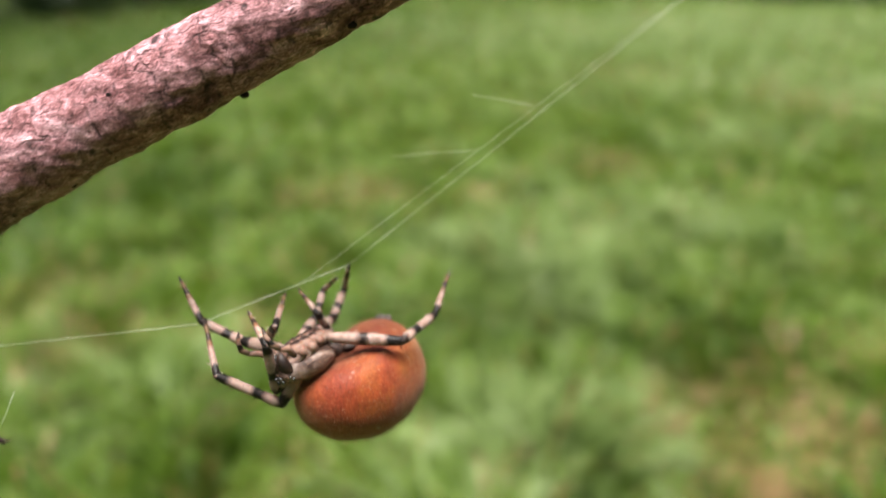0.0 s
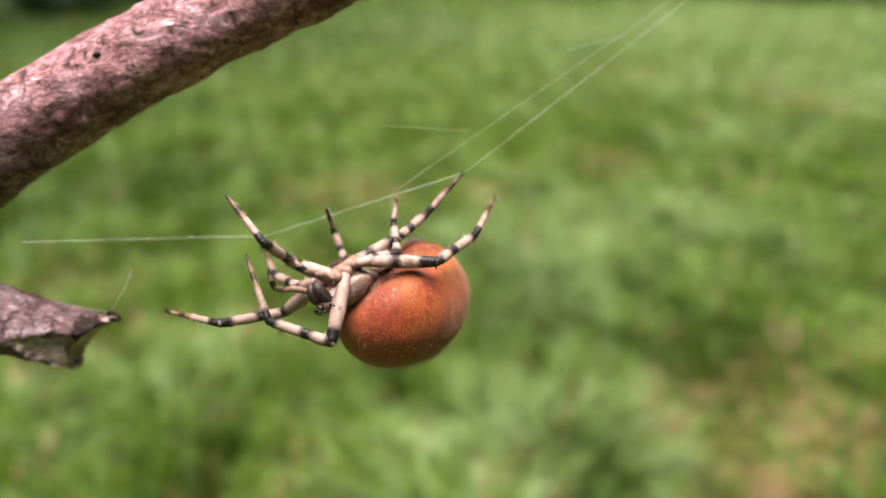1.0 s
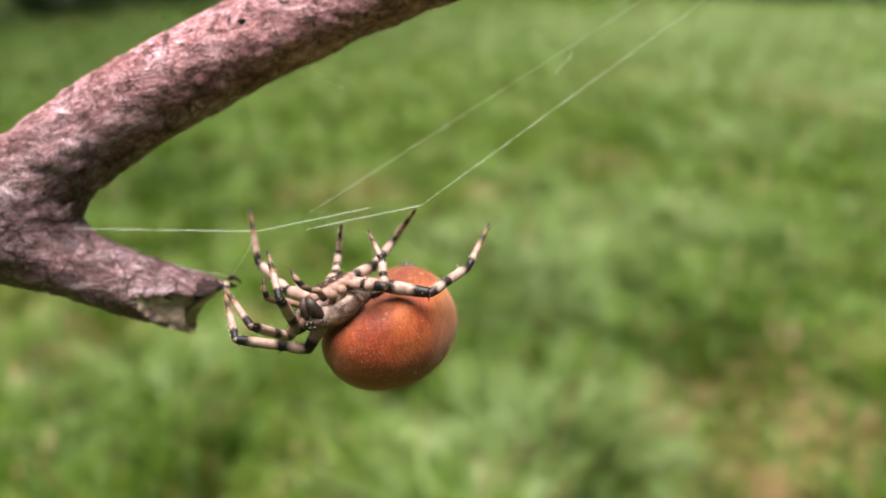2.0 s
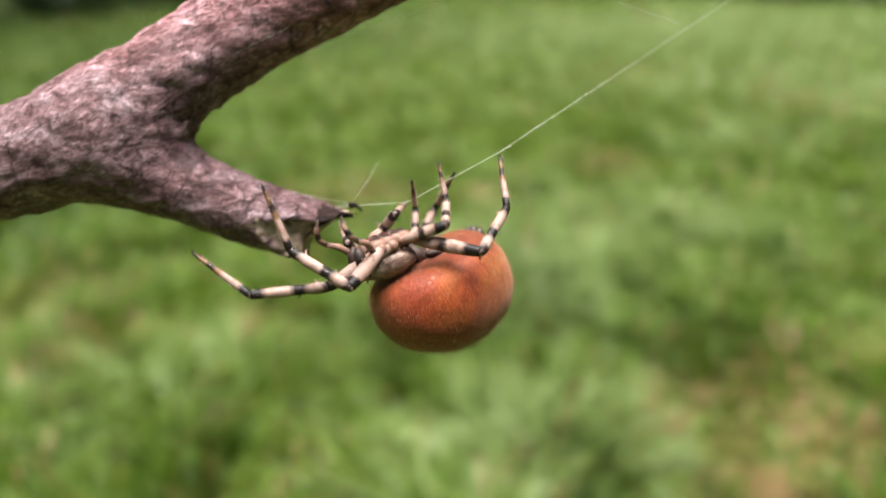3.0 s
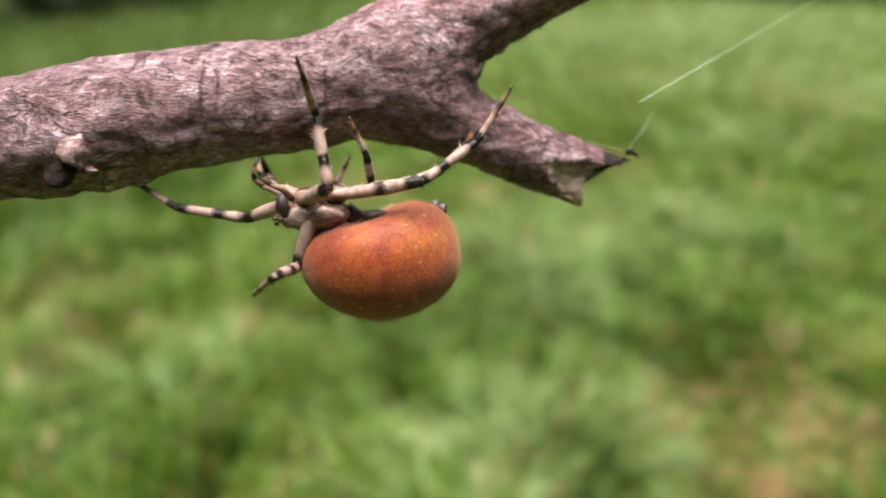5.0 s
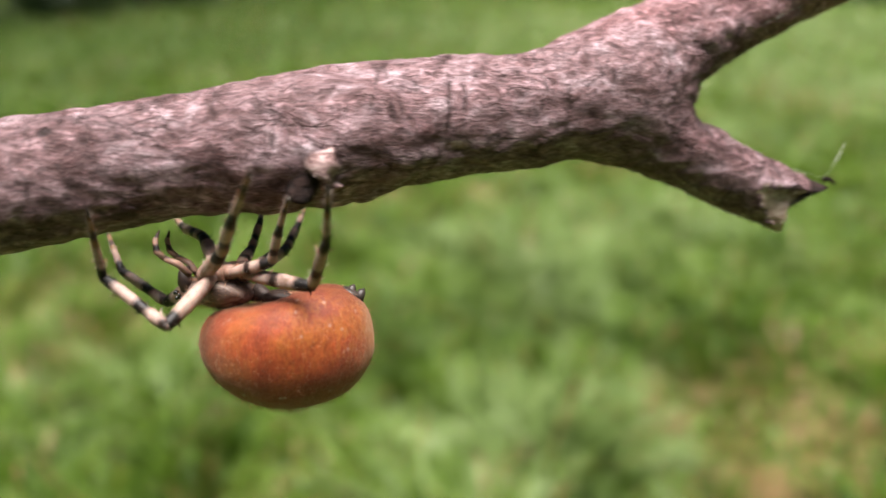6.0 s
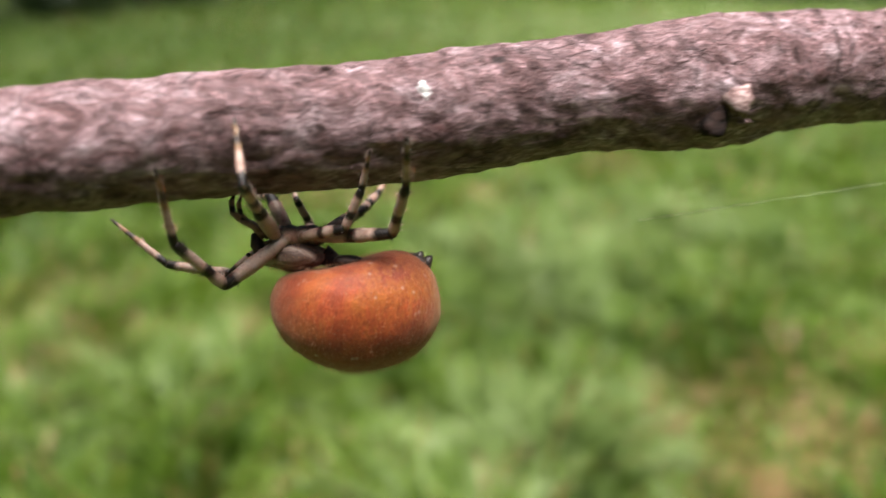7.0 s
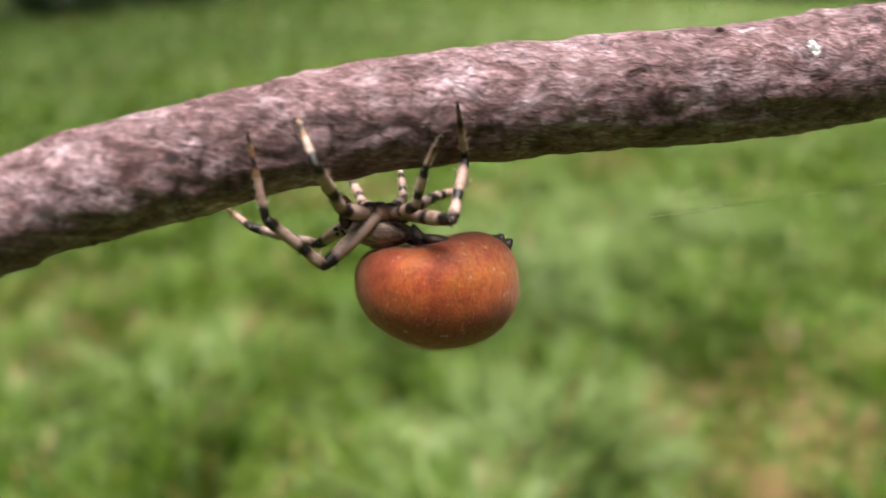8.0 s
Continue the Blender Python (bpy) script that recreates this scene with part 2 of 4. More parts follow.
def soil_material():
    m = Nodes("thatch", rough=0.95, specular=0.1)
    ob = m.coord.outputs["Object"]
    c = m.ramp(m.noise(ob, 7, 6, 0.65), [(0.3, (0.048, 0.075, 0.014)), (0.55, (0.095, 0.128, 0.030)), (0.75, (0.22, 0.170, 0.085))])
    c = m.mix(0.5, c, m.ramp(m.noise(ob, 90, 4), [(0.3, (0.5, 0.5, 0.5)), (0.7, (1.4, 1.4, 1.3))]), "MULTIPLY")
    m.colour(c)
    m.bump(m.noise(ob, 60, 5), 0.02)
    return m.mat


BARK, RAW, TORN, DARK_BARK_AND_SHADE, FLECK = bark_material(), raw_wood_material(), torn_wood_material(), dark_tip_material(), white_fleck_material()
SKIN, PROSOMA, SILK = abdomen_material(), prosoma_material(), silk_material()
FEMUR = leg_material("femur_skin", [(0.0, 0.06, TAN), (0.82, 1.0, DARK)])
FEMUR_SPOT = leg_material("femur_skin_spotted", [(0.46, 0.58, (0.030, 0.016, 0.012)), (0.80, 1.0, DARK)])
TIBIA = leg_material("tibia_skin", [(0.0, 0.14, (0.040, 0.021, 0.015)), (0.33, 0.50, DARK), (0.84, 1.0, DARK)])
META = leg_material("metatarsus_skin", [(0.0, 0.20, DARK), (0.50, 0.92, (0.27, 0.145, 0.070)), (0.60, 0.73, (0.030, 0.015, 0.011)), (0.87, 1.0, (0.022, 0.012, 0.009))])
COXA = leg_material("coxa_skin", [(0.0, 0.22, (0.10, 0.055, 0.040)), (0.86, 1.0, (0.06, 0.032, 0.024))], (0.72, 0.62, 0.56))
JAW = plain_material("chelicera_skin", (0.008, 0.005, 0.004), (0.085, 0.042, 0.028), 1900, rough=0.6)
PALP = leg_material("palp_skin", [(0.30, 0.52, DARK), (0.75, 1.0, (0.05, 0.028, 0.018))], (0.62, 0.55, 0.48))
BLACK = plain_material("spinneret_skin", (0.012, 0.010, 0.010), (0.10, 0.075, 0.065), 1500, rough=0.45)
EYE_BLACK = plain_material("eye_black", (0.004, 0.004, 0.005), (0.012, 0.010, 0.010), 900, rough=0.1, specular=0.7)
PALE_HAIR = plain_material("pale_hair", (0.42, 0.16, 0.075), (0.66, 0.38, 0.22), 900, rough=0.6)
LEG_HAIR = plain_material("leg_hair", (0.55, 0.42, 0.34), (0.90, 0.80, 0.70), 900, rough=0.5)
GREEN = grass_material("grass_green", (0.044, 0.100, 0.004), (0.137, 0.240, 0.014), (0.315, 0.430, 0.120))
# pale blades whose bluish tone paints the gloss of the sky
SHEEN_GREEN = grass_material("grass_sheen_green", (0.105, 0.178, 0.032), (0.270, 0.390, 0.120), (0.560, 0.670, 0.390))
# darker blades: deep green grass, and painted shade at the far left
DEEP_SHADED_GREEN = grass_material("grass_deep_shaded_green", (0.021, 0.055, 0.002), (0.064, 0.138, 0.005), (0.150, 0.250, 0.030))
STRAW = grass_material("grass_straw", (0.22, 0.135, 0.045), (0.43, 0.270, 0.130), (0.74, 0.49, 0.36))
SOIL = soil_material()
HEDGE = plain_material("hedge_leaf", (0.016, 0.034, 0.008), (0.060, 0.110, 0.026), 3, rough=0.6)


# ---- helpers for building ----
def link_mesh(name, bm, materials, parent=None, label="", smooth=True):
    me = bpy.data.meshes.new(name)
    bm.to_mesh(me)
    bm.free()
    for mat in materials if isinstance(materials, (list, tuple)) else [materials]:
        me.materials.append(mat)
    if smooth:
        me.polygons.foreach_set("use_smooth", [True] * len(me.polygons))
    ob = new(name, me)
    if parent is not None:
        ob.parent = parent
    if label:
        ob["label"] = label
    return ob


def part(name, bm, material, parent, label=""):
    return link_mesh(name, bm, material, parent, label)


def tube(bm, points, radii, sides=10, cap=True, material=0, squash=1.0):
    """A tube along points with a radius at each; returns its new vertices."""
    points = [Vector(p) for p in points]
    rings, made = [], []
    n = len(points)
    ref = Vector((0.12, 0.35, 1.0)).normalized()
    d0 = (points[-1] - points[0]).normalized()
    if abs(d0.dot(ref)) > 0.9:
        ref = Vector((1.0, 0.25, 0.1)).normalized()
    for i, p in enumerate(points):
        d = (points[min(n - 1, i + 1)] - points[max(0, i - 1)]).normalized()
        a = d.cross(ref).normalized()
        b = d.cross(a)
        ring = []
        for k in range(sides):
            w = 2 * math.pi * k / sides
            ring.append(bm.verts.new(p + (a * math.cos(w) + b * math.sin(w) * squash) * radii[i]))
        rings.append(ring)
        made += ring
    for r0, r1 in zip(rings, rings[1:]):
        for k in range(sides):
            f = bm.faces.new((r0[k], r0[(k + 1) % sides], r1[(k + 1) % sides], r1[k]))
            f.material_index = material
    if cap:
        for ring, order in ((rings[0], -1), (rings[-1], 1)):
            f = bm.faces.new(ring[::order])
            f.material_index = material
    return made


def ball(bm, centre, radii, turn=None, seg=16, rings=10, material=0):
    m = Matrix.Translation(centre) @ (turn.to_4x4() if turn else Matrix()) @ Matrix.Diagonal((*radii, 1))
    out = bmesh.ops.create_uvsphere(bm, u_segments=seg, v_segments=rings, radius=1.0, matrix=m)
    for v in out["verts"]:
        for f in v.link_faces:
            f.material_index = material
    return out["verts"]


def spike(bm, base, tip, radius, sides=3, material=0):
    base, tip = Vector(base), Vector(tip)
    d = (tip - base).normalized()
    a = d.orthogonal().normalized()
    b = d.cross(a)
    ring = [bm.verts.new(base + (a * math.cos(2 * math.pi * k / sides) + b * math.sin(2 * math.pi * k / sides)) * radius) for k in range(sides)]
    top = bm.verts.new(tip)
    for k in range(sides):
        f = bm.faces.new((ring[k], ring[(k + 1) % sides], top))
        f.material_index = material


MM = 0.001


# ---- ground and grass ----
def lumps(x, y):
    """Gentle rise and fall of the sward."""
    return 0.015 * np.sin(2.1 * x + 0.7 * y) * np.cos(1.3 * y - 0.5 * x) + 0.010 * np.sin(5.3 * x - 3.1 * y)


def build_ground():
    bm = bmesh.new()
    edges_y = [-60, -20, -5, -1] + [0.25 * i for i in range(0, 40)] + [10 + i for i in range(0, 12)] + [30, 60, 150, 400]
    edges_x = [-400, -120, -40, -15] + [-8 + 0.4 * i for i in range(41)] + [15, 40, 120, 400]
    grid = [[bm.verts.new((x, y, float(lumps(x, y)) if abs(x) < 9 and -1 < y < 22 else 0.0)) for x in edges_x] for y in edges_y]
    for r0, r1 in zip(grid, grid[1:]):
        for k in range(len(edges_x) - 1):
            bm.faces.new((r0[k], r0[k + 1], r1[k + 1], r1[k]))
    tagged(link_mesh("ground", bm, SOIL), "mossy brown-green soil under long meadow grass", "ground", kind="structure")


# places where the grass is thin and bleached: x, y, radius, strength
DRY = [(0.36, 0.73, 0.05, 1.0), (0.35, 0.66, 0.055, 1.0), (0.34, 0.60, 0.05, 0.9), (0.43, 0.91, 0.08, 0.50), (0.45, 0.80, 0.06, 0.6), (0.60, 0.98, 0.07, 0.35), (0.51, 0.75, 0.04, 0.6), (-0.23, 1.92, 0.13, 0.9), (0.10, 1.87, 0.10, 0.6),
       (0.34, 0.90, 0.06, 0.40), (-0.25, 1.03, 0.06, 0.6), (-0.48, 1.05, 0.06, 0.6), (-0.67, 1.22, 0.11, 0.4), (-0.52, 0.92, 0.06, 0.4), (-0.18, 0.66, 0.05, 0.5), (0.46, 2.20, 0.15, 0.35), (0.27, 0.80, 0.07, 0.5),
       (1.55, 3.2, 0.25, 0.4), (1.0, 4.3, 0.3, 0.3)]


# pale tufts with the sky's sheen put into their colour: x, y, radius, strength
PALE_SHEEN = [(0.07, 0.74, 0.13, 0.9), (-0.11, 0.95, 0.07, 0.5), (0.20, 0.76, 0.07, 0.7), (-0.29, 0.98, 0.08, 0.6), (1.78, 3.67, 0.80, 0.8), (0.52, 1.62, 0.13, 0.5), (0.05, 1.37, 0.10, 0.6), (0.30, 1.50, 0.34, 0.45), (0.15, 1.18, 0.16, 0.4), (-0.57, 0.95, 0.08, 0.6),
        (0.99, 2.49, 0.22, 0.6), (0.24, 1.86, 0.11, 0.5), (-0.38, 0.86, 0.09, 0.6), (0.21, 1.23, 0.09, 0.5), (1.4, 6.5, 2.0, 0.6), (3.8, 8.5, 3.0, 0.75)]
# deep green tufts, same layout; the far-left ones paint the shade there
DEEP_AND_SHADED = [(-3.49, 7.41, 2.2, 1.0), (-1.9, 5.0, 1.2, 1.0), (-0.6, 6.8, 1.2, 0.85), (-5.5, 11.5, 3.5, 1.0), (-1.5, 10.5, 2.4, 0.85), (-2.2, 3.9, 0.8, 0.9), (-0.28, 1.65, 0.21, 0.6), (-0.74, 2.03, 0.35, 0.75), (-0.47, 0.74, 0.06, 0.6), (0.09, 1.00, 0.09, 0.4), (-0.80, 1.45, 0.24, 0.5),
        (0.33, 1.01, 0.07, 0.45), (0.64, 1.44, 0.08, 0.7), (0.94, 3.11, 0.15, 0.7), (0.45, 0.66, 0.05, 0.7), (-0.11, 1.03, 0.09, 0.6), (-0.26, 0.73, 0.06, 0.5), (0.16, 0.66, 0.05, 0.4), (-0.97, 1.86, 0.25, 0.6), (-1.2, 3.0, 0.45, 0.65)]


def near(places, x, y):
    """How strongly each spot lies in the given places."""
    return np.clip(sum(s * np.exp(-((x - cx) ** 2 + (y - cy) ** 2) / (r * r)) for cx, cy, r, s in places), 0, 1)


def blades(rng, count, y0, y1, spread, margin, length, width):
    """Arrays for curved grass blades strewn between y0 and y1."""
    y = np.sqrt(rng.uniform(min(y0 * y0, y1 * y1), y1 * y1, count))
    x = rng.uniform(-1, 1, count) * (spread * y + margin)
    if y0 < 0:
        # the meadow all round, outside the dense stretch
        x, y = rng.uniform(-margin, margin, count), rng.uniform(y0, y1, count)
        clear = (np.abs(x) > 0.62 * y + 0.22) | (y < 0.42)
        x, y = x[clear], y[clear]
        count = len(x)
    dry, pale = near(DRY, x, y), near(PALE_SHEEN, x, y)
    kind = np.where(rng.uniform(0, 1, count) < 0.03 + 0.72 * dry, 1, 0)
    for share, number in ((pale, 2), (near(DEEP_AND_SHADED, x, y), 3)):
        kind = np.where((kind == 0) & (rng.uniform(0, 1, count) < 0.06 + share), number, kind)
    # small tufts lean in a common way, which turns from place to place
    flow = 2.6 * np.sin(11.3 * x + 4.1 * y) + 2.3 * np.cos(9.7 * y - 6.9 * x) + 1.6 * np.sin(23.1 * x + 17.3 * y)
    turn = flow + rng.normal(0, 0.8, count)
    tall = 0.80 + 0.30 * np.sin(13.3 * x + 2.2) * np.cos(11.1 * y + 0.4) + 0.22 * np.sin(31 * x + 23 * y)
    ln = length * rng.uniform(0.5, 1.25, count) * np.clip(tall, 0.35, 1.3) * (1 - 0.7 * dry) * (1 + 0.7 * pale)
    wd = width * rng.uniform(0.55, 1.3, count)
    lean = np.clip(rng.normal(0.98, 0.30, count), 0.1, 1.5)
    z = lumps(x, y) - 0.004
    base = np.stack([x, y, z], 1)
    out = np.stack([np.cos(turn), np.sin(turn), np.zeros(count)], 1)
    side = np.stack([-np.sin(turn), np.cos(turn), np.zeros(count)], 1)
    twist = rng.normal(0, 0.5, count)[:, None]
    side = side * np.cos(twist) + np.array([0, 0, 1.0]) * np.sin(twist)
    verts, at = [], base.copy()
    for k, share in enumerate((0.0, 0.38, 0.36, 0.26)):
        a = lean * (0.35, 0.55, 1.0, 1.45)[k]
        at = at + (out * np.sin(a)[:, None] + np.array([0, 0, 1.0]) * np.cos(a)[:, None]) * (ln * share)[:, None]
        if k < 3:
            w = (wd * (0.8, 1.0, 0.7)[k] / 2)[:, None]
            verts += [at - side * w, at + side * w]
        else:
            verts.append(at)
    return np.stack(verts, 1), kind


def build_grass():
    rng = np.random.default_rng(7)
    zones = [(70000, 0.42, 1.6, 0.62, 0.22, 0.092, 0.0040), (48000, 1.6, 3.4, 0.62, 0.35, 0.090, 0.0060), (34000, 3.4, 8.0, 0.62, 0.5, 0.11, 0.010), (18000, 8.0, 16.0, 0.62, 1.0, 0.18, 0.022), (70000, -5.0, 7.0, 0.0, 6.0, 0.12, 0.013)]
    sets = [blades(rng, *z) for z in zones]
    v = np.concatenate([s[0] for s in sets]).reshape(-1, 3)
    kind = np.concatenate([s[1] for s in sets])
    n = len(kind)
    quad = np.array([[0, 1, 3, 2], [2, 3, 5, 4]])
    first = np.arange(n)[:, None, None] * 7
    quads = (first + quad[None]).reshape(-1, 4)
    tris = (np.arange(n)[:, None] * 7 + np.array([[4, 5, 6]]))
    me = bpy.data.meshes.new("grass")
    me.vertices.add(len(v))
    me.vertices.foreach_set("co", v.ravel())
    loops = np.concatenate([quads.ravel(), tris.ravel()])
    me.loops.add(len(loops))
    me.loops.foreach_set("vertex_index", loops)
    sizes = np.concatenate([np.full(len(quads), 4), np.full(len(tris), 3)])
    me.polygons.add(len(sizes))
    me.polygons.foreach_set("loop_start", np.concatenate([[0], np.cumsum(sizes)[:-1]]))
    me.polygons.foreach_set("material_index", np.concatenate([np.repeat(kind, 2), kind]).astype(int))
    me.polygons.foreach_set("use_smooth", np.ones(len(sizes), bool))
    me.update(calc_edges=True)
    me.materials.append(GREEN)
    for mat in (STRAW, SHEEN_GREEN, DEEP_SHADED_GREEN):
        me.materials.append(mat)
    tagged(new("grass", me), "long tousled green meadow grass with bleached straw patches", "grass", kind="stuff")


def build_hedge():
    """A dark hedge along the meadow's far edge; its left run is added to darken that corner."""
    rng = np.random.default_rng(11)
    line = [Vector(p) for p in ((-5.1, 4.5, 0), (-4.45, 7.4, 0), (-4.2, 11.0, 0), (-3.6, 16.0, 0), (-1.5, 19.5, 0), (4.5, 18.5, 0), (6.2, 12.7, 0), (9.5, 11.6, 0), (16.0, 11.6, 0))]
    reach = [(b - a).length for a, b in zip(line, line[1:])]
    bm = bmesh.new()
    for _ in range(26000):
        u = rng.uniform(0, sum(reach))
        for a, b, r in zip(line, line[1:], reach):
            if u <= r:
                break
            u -= r
        way = (b - a).normalized()
        out = Vector((-way.y, way.x, 0))
        # the left run rises out of view to block sky and shade the grass
        high = (6.0 if a.x < -3.4 else 2.2) + 0.5 * math.sin(1.7 * (a.x + a.y + u))
        p = a + way * u + out * abs(rng.normal(0, 0.45)) + out * 0.25 * math.sin(2.1 * u) + Vector((0, 0, high * rng.uniform(0, 1)))
        t1 = Vector(rng.normal(0, 1, 3)).normalized()
        t2 = t1.orthogonal().normalized()
        s = rng.uniform(0.08, 0.20)
        bm.faces.new([bm.verts.new(p + t1 * s), bm.verts.new(p + t2 * s * 0.5), bm.verts.new(p - t1 * s), bm.verts.new(p - t2 * s * 0.5)])
    tagged(link_mesh("hedge", bm, HEDGE), "dark green leafy hedge along the meadow edge, its left run added for shade", "hedge", kind="stuff")


# ---- the stick: its own space is in metres, x along it, z up, y away ----
MAIN = [(-190, -32.0, 4.4), (-165, -24.0, 4.3), (-145, -16.6, 4.1), (-127, -9.0, 4.0), (-119.5, -5.8, 4.15), (-107.4, -1.9, 4.25), (-99, 0.45, 4.35), (-90, 2.05, 4.55), (-80, 3.7, 4.7),
        (-72, 5.0, 4.8), (-64, 6.55, 4.95), (-55, 8.65, 4.85), (-48, 10.1, 5.0), (-41, 11.5, 5.45), (-31, 13.3, 5.25), (-21, 15.0, 5.1), (-13, 17.8, 5.2), (-5, 24.0, 4.75)]
UPPER = [(-13, 17.8, 5.2), (-5, 23.8, 4.55), (7, 30.1, 4.35), (18.6, 34.75, 4.05), (32.4, 39.3, 3.75), (43, 43.0, 3.65), (60, 49, 3.4), (85, 57, 3.1)]
STUB = [(-17, 16.4, 3.6), (-12, 14.2, 3.9), (-6.6, 11.7, 3.45), (1.0, 8.6, 3.05), (6.5, 6.7, 2.85), (11.0, 5.2, 2.7)]


def dense(rows, step):
    """Smooth the coarse axis rows into closely spaced points and radii, in metres."""
    pts = [Vector((x, 0, z)) for x, z, r in rows]
    rad = [r for x, z, r in rows]
    out, radii = [], []
    for i in range(len(pts) - 1):
        p0, p1, p2, p3 = pts[max(0, i - 1)], pts[i], pts[i + 1], pts[min(len(pts) - 1, i + 2)]
        n = max(2, int((p2 - p1).length / step))
        for k in range(n + (i == len(pts) - 2)):
            u = k / n
            q = 0.5 * ((2 * p1) + (p2 - p0) * u + (2 * p0 - 5 * p1 + 4 * p2 - p3) * u * u + (3 * p1 - p0 - 3 * p2 + p3) * u ** 3)
            out.append(q * MM)
            radii.append((rad[i] * (1 - u) + rad[i + 1] * u) * MM)
    return out, radii


def limb_distance(p, rows):
    """Signed distances of points p (n x 3) to a round limb along dense axis rows."""
    pts, radii = dense(rows, 2.0)
    a = np.array([q[:] for q in pts])
    r = np.array(radii)
    best = np.full(len(p), 1e9)
    for i in range(len(a) - 1):
        d = a[i + 1] - a[i]
        u = np.clip(((p - a[i]) @ d) / (d @ d), 0, 1)
        gap = np.linalg.norm(p - a[i] - u[:, None] * d, axis=1) - (r[i] * (1 - u) + r[i + 1] * u)
        best = np.minimum(best, gap)
    return best


def smooth_min(a, b, k):
    h = np.clip(0.5 + 0.5 * (b - a) / k, 0, 1)
    return b * (1 - h) + a * h - k * h * (1 - h)


def stick_field(p):
    # the ends are left long here, so that only the sides count
    limbs = smooth_min(limb_distance(p, MAIN[:-1]), limb_distance(p, UPPER), 0.0035)
    return smooth_min(limbs, limb_distance(p, STUB), 0.0032)


STUB_AT, STUB_WAY, STUB_UP = np.array([0.001, 0, 0.0086]), np.array([0.934, 0, -0.357]), np.array([0.357, 0, 0.934])


def stub_space(p):
    """How far along the stub and how far above its axis the points lie."""
    return (p - STUB_AT) @ STUB_WAY, (p - STUB_AT) @ STUB_UP


def torn_end(lift):
    return np.interp(lift, (-0.0034, -0.0027, -0.0012, 0.0004, 0.0018, 0.0028, 0.0034), (0.0034, 0.0042, 0.0036, 0.0039, 0.0053, 0.0068, 0.0062))


def scoop(run, lift, away):
    """Inside the wedge of bare wood on the stub's flank."""
    wide = np.clip((run + 0.0016) / 0.0050, 0, 1) * 0.0019
    ragged = 0.00022 * np.sin(run * 4100) + 0.00012 * np.sin(run * 9300 + 2)
    return (np.abs(lift + 0.00105 + ragged) < wide) & (away < -0.0004)


def build_stick():
    stick = new("stick")
    bm = bmesh.new()
    for rows in (MAIN, UPPER, STUB):
        pts, radii = dense(rows, 1.0)
        tube(bm, pts, radii, sides=24)
    rough = link_mesh("rough_stick", bm, BARK)
    mod = rough.modifiers.new("remesh", "REMESH")
    mod.mode, mod.voxel_size = "VOXEL", 0.00042
    bpy.context.view_layer.update()
    me = bpy.data.meshes.new_from_object(rough.evaluated_get(bpy.context.evaluated_depsgraph_get()))
    old = rough.data
    bpy.data.objects.remove(rough)
    bpy.data.meshes.remove(old)
    p = np.empty(len(me.vertices) * 3)
    me.vertices.foreach_get("co", p)
    p = p.reshape(-1, 3)
    mid = (p[:, 0] > -0.185) & (p[:, 0] < 0.083)
    # settle the skin onto one smooth forked form
    for _ in range(3):
        q = p[mid]
        f = stick_field(q)
        g = np.stack([(stick_field(q + np.eye(3)[k] * 2e-4) - f) / 2e-4 for k in range(3)], 1)
        g /= np.maximum(np.linalg.norm(g, axis=1), 0.3)[:, None]
        p[mid] = q - g * np.clip(f, -0.001, 0.001)[:, None]
    g_all = np.zeros_like(p)
    q = p[mid]
    f = stick_field(q)
    g_all[mid] = np.stack([(stick_field(q + np.eye(3)[k] * 2e-4) - f) / 2e-4 for k in range(3)], 1)
    g_all /= np.maximum(np.linalg.norm(g_all, axis=1), 1e-6)[:, None]
    # swollen ring round the knot, and bark relief: long ridges, lumps and small bites
    knot_at = np.array([-0.0405, -0.0048, 0.0092])
    d = np.linalg.norm((p - knot_at) * np.array([0.8, 1, 1]), axis=1)
    swell = 0.0011 * np.exp(-(d / 0.0045) ** 2) + 0.0004 * np.exp(-((d - 0.0056) / 0.0009) ** 2)
    under_knot = np.linalg.norm(p - np.array([-0.046, -0.001, 0.0075]), axis=1)
    swell += 0.0007 * np.exp(-(under_knot / 0.0035) ** 2)
    relief = np.empty(len(p))
    for i, v in enumerate(p):
        a = noise.noise((v[0] * 260, v[1] * 420, v[2] * 420))
        b = noise.noise((v[0] * 700 + 9, v[1] * 1100, v[2] * 1100))
        c = noise.noise((v[0] * 90, v[1] * 90 + 3, v[2] * 90))
        bite = noise.noise((v[0] * 330 + 40, v[1] * 330, v[2] * 330))
        crease = abs(noise.noise((v[0] * 300 + 3, v[1] * 560, v[2] * 560 + 5)))
        chip = noise.noise((v[0] * 520 + 11, v[1] * 520, v[2] * 520))
        relief[i] = 0.00022 * c + 0.00024 * a + 0.00017 * b - 0.00055 * max(0.0, bite - 0.40) - 0.00018 * max(0.0, 0.16 - crease) / 0.16 + 0.0004 * max(0.0, chip - 0.52)
    # wrinkled bark in the crotch of the fork
    crotch = np.exp(-(np.linalg.norm(p - np.array([-0.0055, 0.0, 0.0172]), axis=1) / 0.0062) ** 2)
    for k in np.flatnonzero(crotch > 0.02):
        v = p[k]
        fold = noise.noise((v[0] * 420 + 1.5 * noise.noise(v * 300), v[1] * 240, v[2] * 900))
        relief[k] += crotch[k] * (0.00042 * fold - 0.00030 * max(0.0, 0.12 - abs(fold)) / 0.12)
    p += g_all * (swell + relief)[:, None]
    # the stub is broken off: a long upper lip, a torn face and a scoop of bare wood below
    run, lift = stub_space(p)
